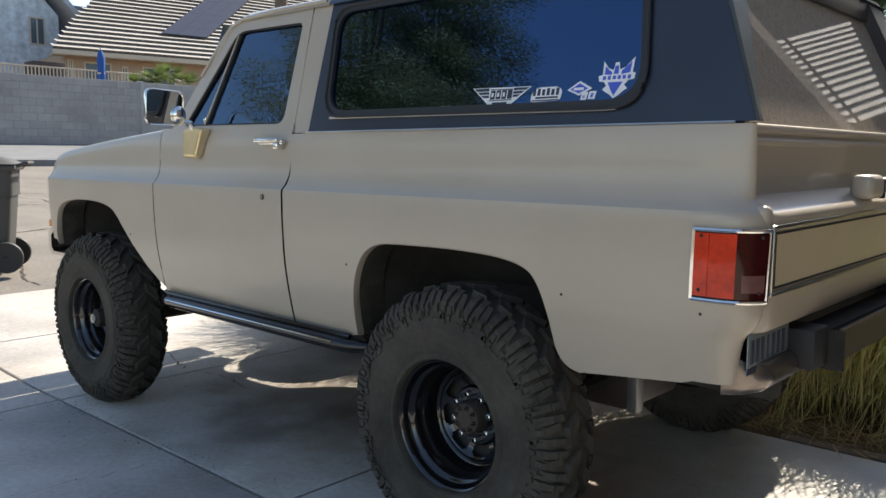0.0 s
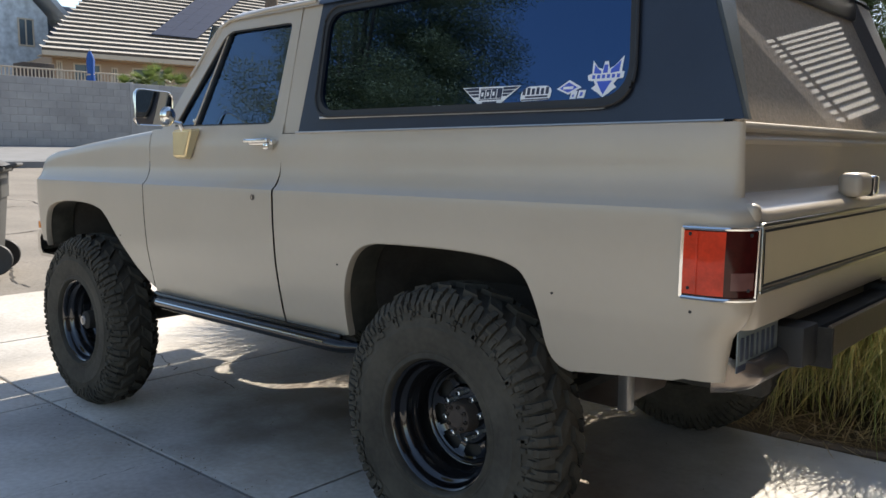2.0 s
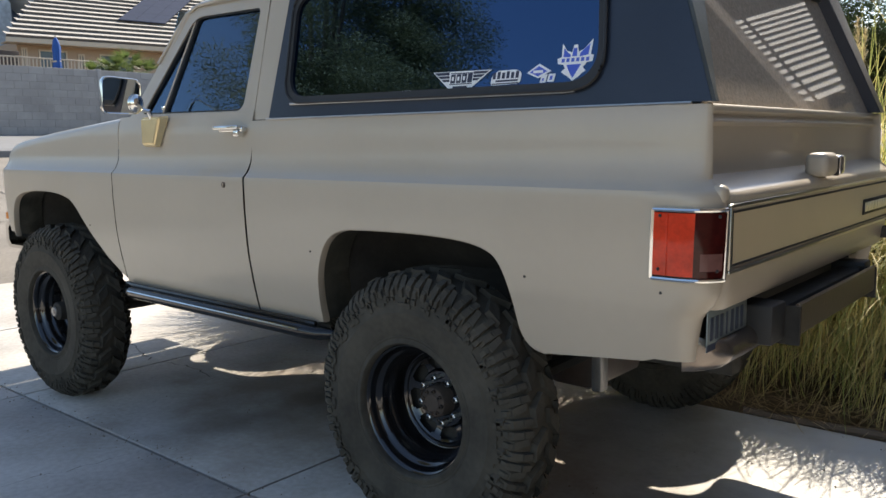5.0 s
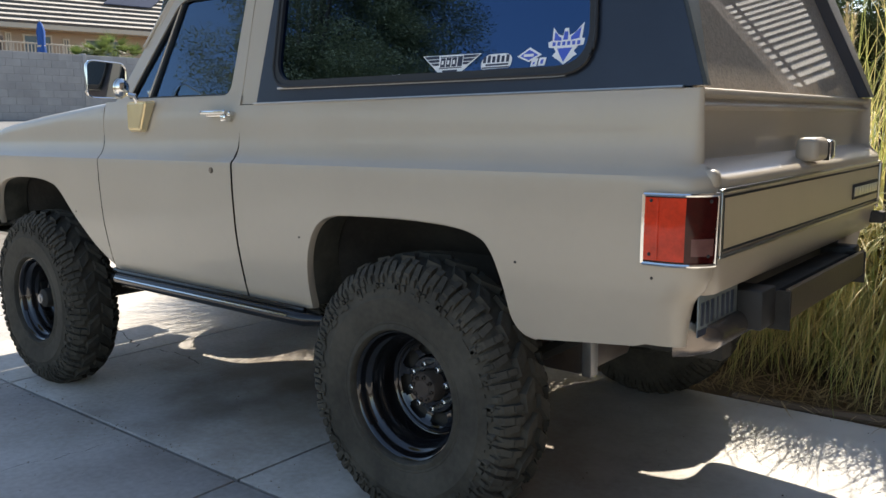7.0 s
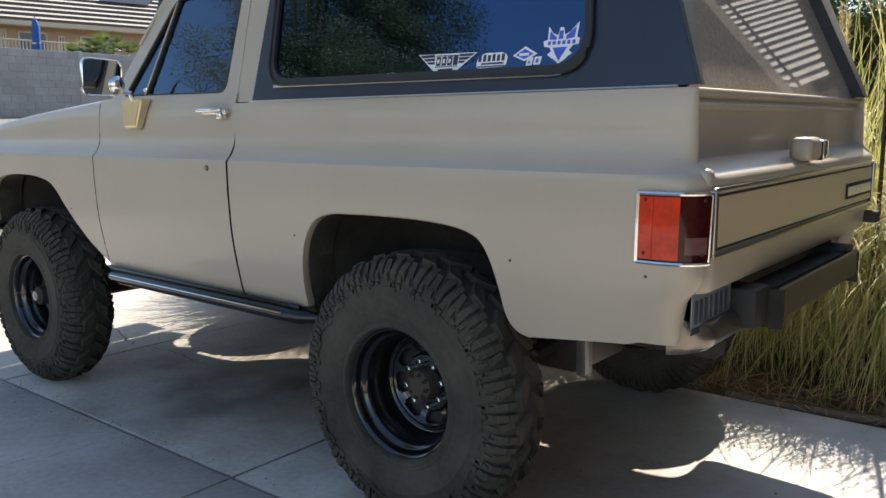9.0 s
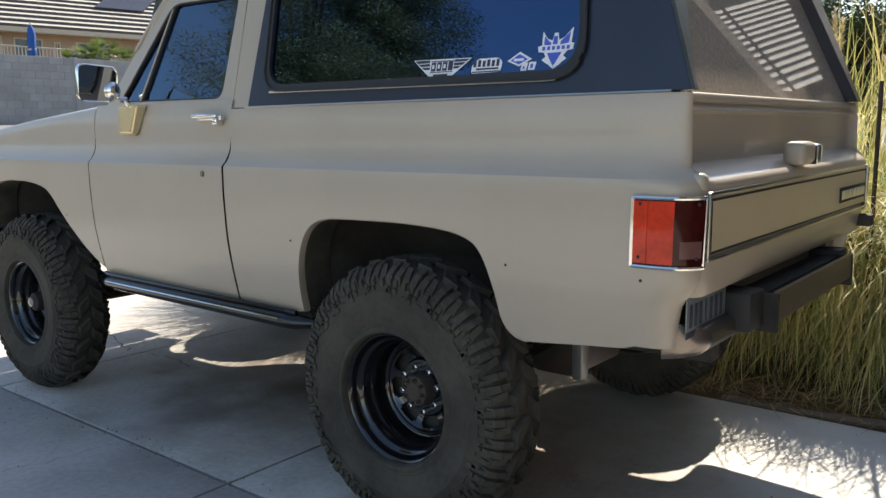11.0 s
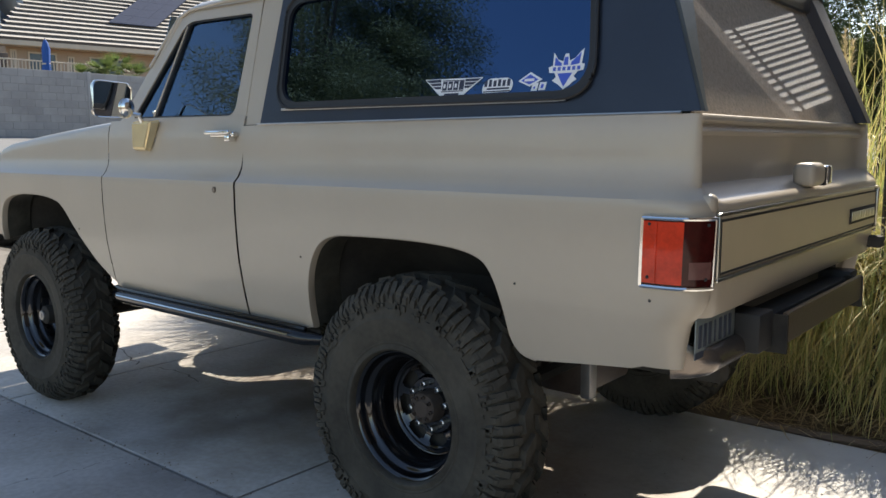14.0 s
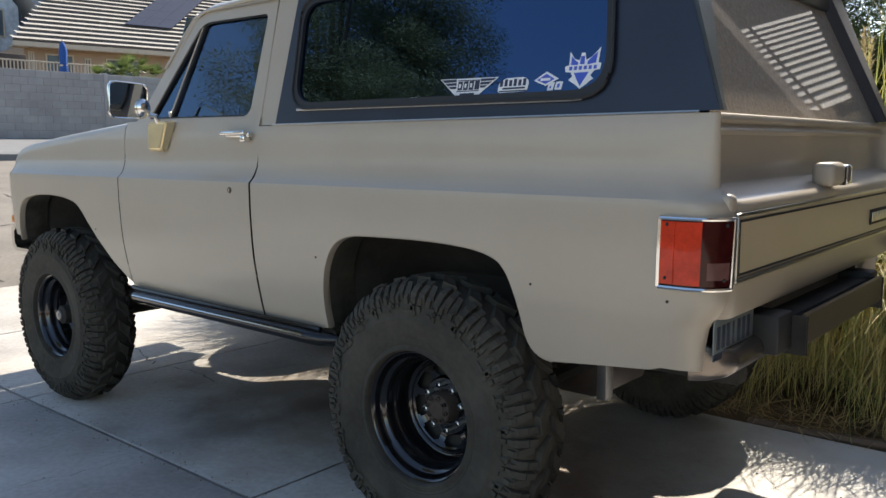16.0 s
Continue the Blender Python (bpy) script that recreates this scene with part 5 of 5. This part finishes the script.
STICK_ON = [o for o in truck.children if o.name.startswith("hardtop_side")][0]
S0, S1 = 0.0025, 0.0018
sticker("winged_sticker", [[(-0.985, 1.634), (-0.742, 1.630), (-0.820, 1.572), (-0.905, 1.572)]], WHITE_INK, S0, "white winged sticker with dark bars")
sticker("sticker_ink", [[(-0.978, 1.6315), (-0.915, 1.6315), (-0.913, 1.622), (-0.965, 1.622)], [(-0.962, 1.6195), (-0.913, 1.6195), (-0.911, 1.611), (-0.950, 1.611)], [(-0.946, 1.608), (-0.912, 1.608), (-0.910, 1.600), (-0.934, 1.600)],
                        [(-0.812, 1.6285), (-0.750, 1.6275), (-0.762, 1.620), (-0.812, 1.620)], [(-0.812, 1.6175), (-0.766, 1.6175), (-0.778, 1.609), (-0.812, 1.609)], [(-0.812, 1.6065), (-0.782, 1.6065), (-0.794, 1.599), (-0.812, 1.599)],
                        [(-0.908, 1.628), (-0.815, 1.626), (-0.815, 1.623), (-0.908, 1.625)], [(-0.908, 1.592), (-0.815, 1.592), (-0.815, 1.589), (-0.908, 1.589)]] + [rect(-0.905 + 0.0235 * k, 1.594, -0.886 + 0.0235 * k, 1.623) for k in range(4)] + [rect(-0.893, 1.577, -0.833, 1.584)], DARK_INK, S1)
sticker("sticker_ink", [rect(-0.900 + 0.0235 * k, 1.602, -0.892 + 0.0235 * k, 1.615) for k in range(3)], WHITE_INK, S1 - 0.001)
sticker("lettered_sticker", [round_poly([(-0.738, 1.578), (-0.626, 1.580), (-0.622, 1.612), (-0.640, 1.624), (-0.715, 1.624), (-0.738, 1.606)], 0.01, 3)], WHITE_INK, S0, "white rectangular sticker with dark bars")
sticker("sticker_ink", [rect(-0.732 + 0.0175 * k, 1.598, -0.721 + 0.0175 * k, 1.617 + 0.003 * (k % 2)) for k in range(6)] + [rect(-0.72, 1.5885, -0.635, 1.594), rect(-0.733, 1.581, -0.630, 1.5845)], DARK_INK, S1)
sticker("diamond_sticker", [[(-0.604, 1.610), (-0.560, 1.592), (-0.516, 1.612), (-0.562, 1.636)], rect(-0.553, 1.578, -0.532, 1.602, 0.004), rect(-0.527, 1.579, -0.503, 1.603, 0.004)], WHITE_INK, S0, "white diamond sticker with bars")
sticker("sticker_ink", [[(-0.593, 1.611), (-0.561, 1.598), (-0.530, 1.612), (-0.562, 1.629)], rect(-0.545, 1.584, -0.539, 1.591, 0.001), rect(-0.519, 1.585, -0.510, 1.597, 0.002)], BLUE_INK, S1)
sticker("sticker_ink", [rect(-0.580, 1.608, -0.545, 1.616)], WHITE_INK, S1 - 0.001)
wing = [(-0.488, 1.690), (-0.470, 1.668), (-0.452, 1.662), (-0.448, 1.684), (-0.436, 1.684), (-0.430, 1.662), (-0.412, 1.670), (-0.386, 1.697), (-0.388, 1.652), (-0.378, 1.650), (-0.380, 1.632), (-0.398, 1.630), (-0.410, 1.616), (-0.398, 1.606), (-0.412, 1.598), (-0.420, 1.590), (-0.440, 1.578), (-0.458, 1.592), (-0.470, 1.598), (-0.482, 1.606), (-0.470, 1.616), (-0.478, 1.628), (-0.496, 1.630), (-0.500, 1.646), (-0.486, 1.650)]
sticker("crest_sticker", [wing], WHITE_INK, S0, "white and blue winged crest sticker")
sticker("sticker_ink", [[(-0.480, 1.676), (-0.466, 1.662), (-0.456, 1.656), (-0.456, 1.648), (-0.480, 1.650)], [(-0.424, 1.658), (-0.394, 1.684), (-0.396, 1.652), (-0.424, 1.648)], [(-0.448, 1.674), (-0.436, 1.674), (-0.434, 1.650), (-0.450, 1.650)], [(-0.466, 1.626), (-0.416, 1.626), (-0.428, 1.606), (-0.440, 1.586), (-0.454, 1.606)]], BLUE_INK, S1)
sticker("sticker_ink", [rect(-0.484 + 0.0165 * k, 1.634, -0.474 + 0.0165 * k, 1.645) for k in range(6)], BLUE_INK, S1)
sticker("window_tag", [rect(-1.118, 1.566, -1.080, 1.580)], WHITE_INK, S0, "small white tag")

# ---- wheelie bin by the street ----
BX, BY = -7.88, 0.83
BZ = ground_z(BX) - 0.02
wheelie = thing("wheelie_bin", (BX, BY, BZ), "dark grey plastic wheelie bin with domed lid", "bin")
wheelie.rotation_euler = (0, 0, radians(62))
bm = bmesh.new()
lo = round_poly([(-0.24, -0.22), (0.22, -0.22), (0.22, 0.22), (-0.24, 0.22)], 0.06, 4)
hi = round_poly([(-0.31, -0.29), (0.30, -0.29), (0.30, 0.29), (-0.31, 0.29)], 0.06, 4)
loops = [[bm.verts.new((x * (1 - t) + u * t, y * (1 - t) + v * t, 0.08 + 0.92 * t)) for (x, y), (u, v) in zip(lo, hi)] for t in (0, 0.25, 0.5, 0.72, 1.0)]
loops.insert(4, [bm.verts.new((v.co.x * 1.05, v.co.y * 1.05, v.co.z + 0.002)) for v in loops[3]])
for a, b in zip(loops, loops[1:]):
    for k in range(len(lo)):
        bm.faces.new((a[k], a[(k + 1) % len(lo)], b[(k + 1) % len(lo)], b[k]))
bm.faces.new(loops[0][::-1])
part("body", bm, BIN, wheelie)
part("rim", bx((-0.345, -0.325, 0.99), (0.335, 0.325, 1.045), 0.02), BIN, wheelie)
lid = sheet([[(-0.36 + 0.70 * i / 8, -0.34 + 0.68 * j / 8, 1.05 + 0.075 * (1 - ((i - 4) / 4) ** 4) * (1 - ((j - 4) / 4) ** 4)) for j in range(9)] for i in range(9)])
part("lid", lid, BIN, wheelie)
part("handle", tube([(0.33, -0.22, 1.03), (0.42, -0.22, 1.06), (0.42, 0.22, 1.06), (0.33, 0.22, 1.03)], 0.018, 8), BIN, wheelie)
part("axle", tube([(0.21, -0.31, 0.15), (0.21, 0.31, 0.15)], 0.015, 8), DARK, wheelie)
for y in (-0.29, 0.25):
    w = part("wheel", lathe([(0.02, 0.0), (0.10, 0.0), (0.115, -0.004), (0.145, -0.004), (0.152, 0.008), (0.152, 0.036), (0.145, 0.048), (0.02, 0.044)], 28, True), RUBBER, wheelie)
    w.location = (0.21, y, 0.153)
part("foot", bx((-0.22, -0.18, 0.0), (-0.12, 0.18, 0.09), 0.015), BIN, wheelie)


# ---- pampas grass beside the drive ----
def blade(verts, faces, base, az, length, lift, droop, width, rng, n=6, curl=0.0):
    """One arching grass blade."""
    o = len(verts)
    p = Vector(base)
    el = lift
    for i in range(n + 1):
        f = i / n
        w = width * (1 - f) ** 0.6 * (0.6 + 0.4 * min(1, f * 5))
        sx, sy = -math.sin(az) * w, math.cos(az) * w
        verts += [(p.x - sx, p.y - sy, p.z), (p.x + sx, p.y + sy, p.z + w * 0.3)]
        step = length / n
        p = p + Vector((math.cos(az) * math.cos(el), math.sin(az) * math.cos(el), math.sin(el))) * step
        if p.z < 0.015:
            p.z = 0.015 + rng.uniform(0, 0.02)
        el -= droop / n * (0.4 + 1.2 * f)
        az += curl / n
    for i in range(n):
        faces.append((o + 2 * i, o + 2 * i + 1, o + 2 * i + 3, o + 2 * i + 2))


def raw(name, verts, faces, material, parent, label=""):
    me = bpy.data.meshes.new(name)
    me.from_pydata([tuple(v) for v in verts], [], faces)
    return under(link(name, me, material, None, label, smooth=False), parent)


def pampas(cx, cy, rad, height, n, seed, plumes, tall=False):
    rng = random.Random(seed)
    t = thing("pampas_grass", (cx, cy, -0.05), "tall pampas grass clump with arching green and straw blades", "grass", "pampas clumps")
    v, f = [], []
    for k in range(n):
        a = rng.uniform(0, 2 * math.pi)
        r = rad * math.sqrt(rng.random())
        base = (cx + math.cos(a) * r * 0.6, cy + math.sin(a) * r * 0.6, rng.uniform(0.0, 0.25))
        blade(v, f, base, a + rng.gauss(0, 0.5), height * rng.uniform(0.75, 1.45), rng.uniform(0.95, 1.5), rng.uniform(1.4, 3.0), rng.uniform(0.003, 0.0065), rng, 7, rng.gauss(0, 0.5))
    for k in range(n // 3 if tall else 0):
        a, r = rng.uniform(0, 2 * math.pi), rad * 0.55 * math.sqrt(rng.random())
        base = (cx + math.cos(a) * r, cy + math.sin(a) * r, rng.uniform(0.0, 0.3))
        blade(v, f, base, a + rng.gauss(0, 0.7), height * rng.uniform(1.25, 1.75), rng.uniform(1.2, 1.55), rng.uniform(0.5, 1.9), rng.uniform(0.003, 0.006), rng, 7, rng.gauss(0, 0.6))
    for k in range(n * 5 // 2):
        a = -math.pi / 2 + rng.gauss(0, 1.0)
        base = (cx + rng.uniform(-0.8, 0.8) * rad * 1.2, cy - rad * rng.uniform(0.2, 0.75), rng.uniform(0.2, 0.8))
        blade(v, f, base, a, rng.uniform(0.5, 1.15), rng.uniform(-0.1, 0.9), rng.uniform(1.2, 2.9), rng.uniform(0.002, 0.006), rng, 7, rng.gauss(0, 0.4))
    raw("blades", v, f, BLADE, t)
    v, f = [], []
    for k in range(n // 2):
        a = rng.uniform(0, 2 * math.pi)
        r = rad * rng.uniform(0.4, 1.0)
        base = (cx + math.cos(a) * r * 0.8, cy + math.sin(a) * r * 0.8, rng.uniform(0.0, 0.35))
        blade(v, f, base, a + rng.gauss(0, 0.8), rng.uniform(0.35, 0.95), rng.uniform(0.2, 1.2), rng.uniform(1.5, 3.2), rng.uniform(0.003, 0.007), rng, 5, rng.gauss(0, 0.8))
    raw("thatch", v, f, DRY, t, "dry brown thatch")
    for k in range(plumes):
        a, r = rng.uniform(0, 2 * math.pi), rad * 0.5 * rng.random()
        top = height * rng.uniform(1.3, 1.5)
        lean = Vector((rng.uniform(-0.16, 0.16), rng.uniform(-0.16, 0.16), 0))
        base = Vector((cx + math.cos(a) * r, cy + math.sin(a) * r, 0.1))
        under(part("stalk", tube([base, base + lean * 0.5 + Vector((0, 0, top * 0.6)), base + lean + Vector((0, 0, top))], [0.006, 0.005, 0.003], 5), BLADE), t)
        v, f = [], []
        for j in range(260):
            h = rng.random()
            p = base + lean * (0.7 + 0.3 * h) + Vector((0, 0, top * (0.70 + 0.32 * h)))
            blade(v, f, p, rng.uniform(0, 6.28), 0.10 * (1.15 - h) + 0.03, rng.uniform(0.7, 1.3), rng.uniform(0.3, 1.6), 0.0025, rng, 3)
        raw("plume", v, f, PLUME, t, "cream feathery plume")


pampas(-0.30, 3.35, 0.70, 0.92, 1500, 5, 0)
pampas(0.62, 3.40, 0.66, 0.92, 1000, 6, 1)
pampas(-1.25, 3.45, 0.6, 0.92, 900, 7, 0)
pampas(-0.50, 4.25, 0.75, 1.42, 1700, 8, 4, True)
pampas(-2.2, 3.15, 0.6, 1.10, 900, 14, 0)
pampas(-3.1, 3.10, 0.6, 1.15, 900, 15, 0)
pampas(-3.95, 3.10, 0.55, 1.45, 1000, 16, 0)
pampas(-4.55, 3.00, 0.4, 1.2, 700, 17, 0)
rng = random.Random(9)
v, f = [], []
for k in range(900):
    blade(v, f, (rng.uniform(-1.6, 1.6), 2.12 + abs(rng.gauss(0, 0.16)), rng.uniform(-0.02, 0.05)), rng.uniform(0, 6.28), rng.uniform(0.1, 0.4), rng.uniform(0, 0.5), rng.uniform(0.2, 1.0), rng.uniform(0.002, 0.005), rng, 4)
me = bpy.data.meshes.new("leaf_litter")
me.from_pydata([tuple(p) for p in v], [], f)
tagged(link("leaf_litter", me, DRY, smooth=False), "dry straw litter along the drive edge", "litter", kind="stuff")
edge = tube([(x, 2.085 + 0.02 * math.sin(x * 2.1), 0.012 + 0.008 * math.sin(x * 5)) for x in spaced(-0.6, 1.6, 0.1)], 0.022, 7)
tagged(part("edging_root", edge, BARK), "brown woody edging along the driveway", "edging")
tagged(part("garden_stake", tube([(-0.06, 2.6, -0.06), (-0.055, 2.6, 1.62)], 0.011, 8), DARK), "thin dark garden stake in the soil", "stake")

# grit and crumbs that gather along the joints
rng = random.Random(15)
v, f = [], []
for k in range(420):
    if rng.random() < 0.6:
        x, y = rng.uniform(-4.6, 0.4), -0.14 + rng.gauss(0, 0.05)
    else:
        x, y = rng.uniform(-5.0, 0.5), rng.uniform(-1.2, 2.0)
    r, o = rng.uniform(0.0012, 0.005), len(v)
    z = ground_z(x) + r * 0.4
    v += [(x + r * rng.uniform(0.7, 1.3) * dx, y + r * rng.uniform(0.7, 1.3) * dy, z + r * dz) for dx, dy, dz in ((1, 0, 0), (0, 1, 0), (-1, 0, 0), (0, -1, 0), (0, 0, 0.9), (0, 0, -0.6))]
    f += [(o + a, o + b, o + 4) for a, b in ((0, 1), (1, 2), (2, 3), (3, 0))] + [(o + b, o + a, o + 5) for a, b in ((0, 1), (1, 2), (2, 3), (3, 0))]
me = bpy.data.meshes.new("grit")
me.from_pydata(v, [], f)
tagged(link("grit", me, SOIL, smooth=False), "small brown grit along the driveway joints", "grit", kind="stuff")
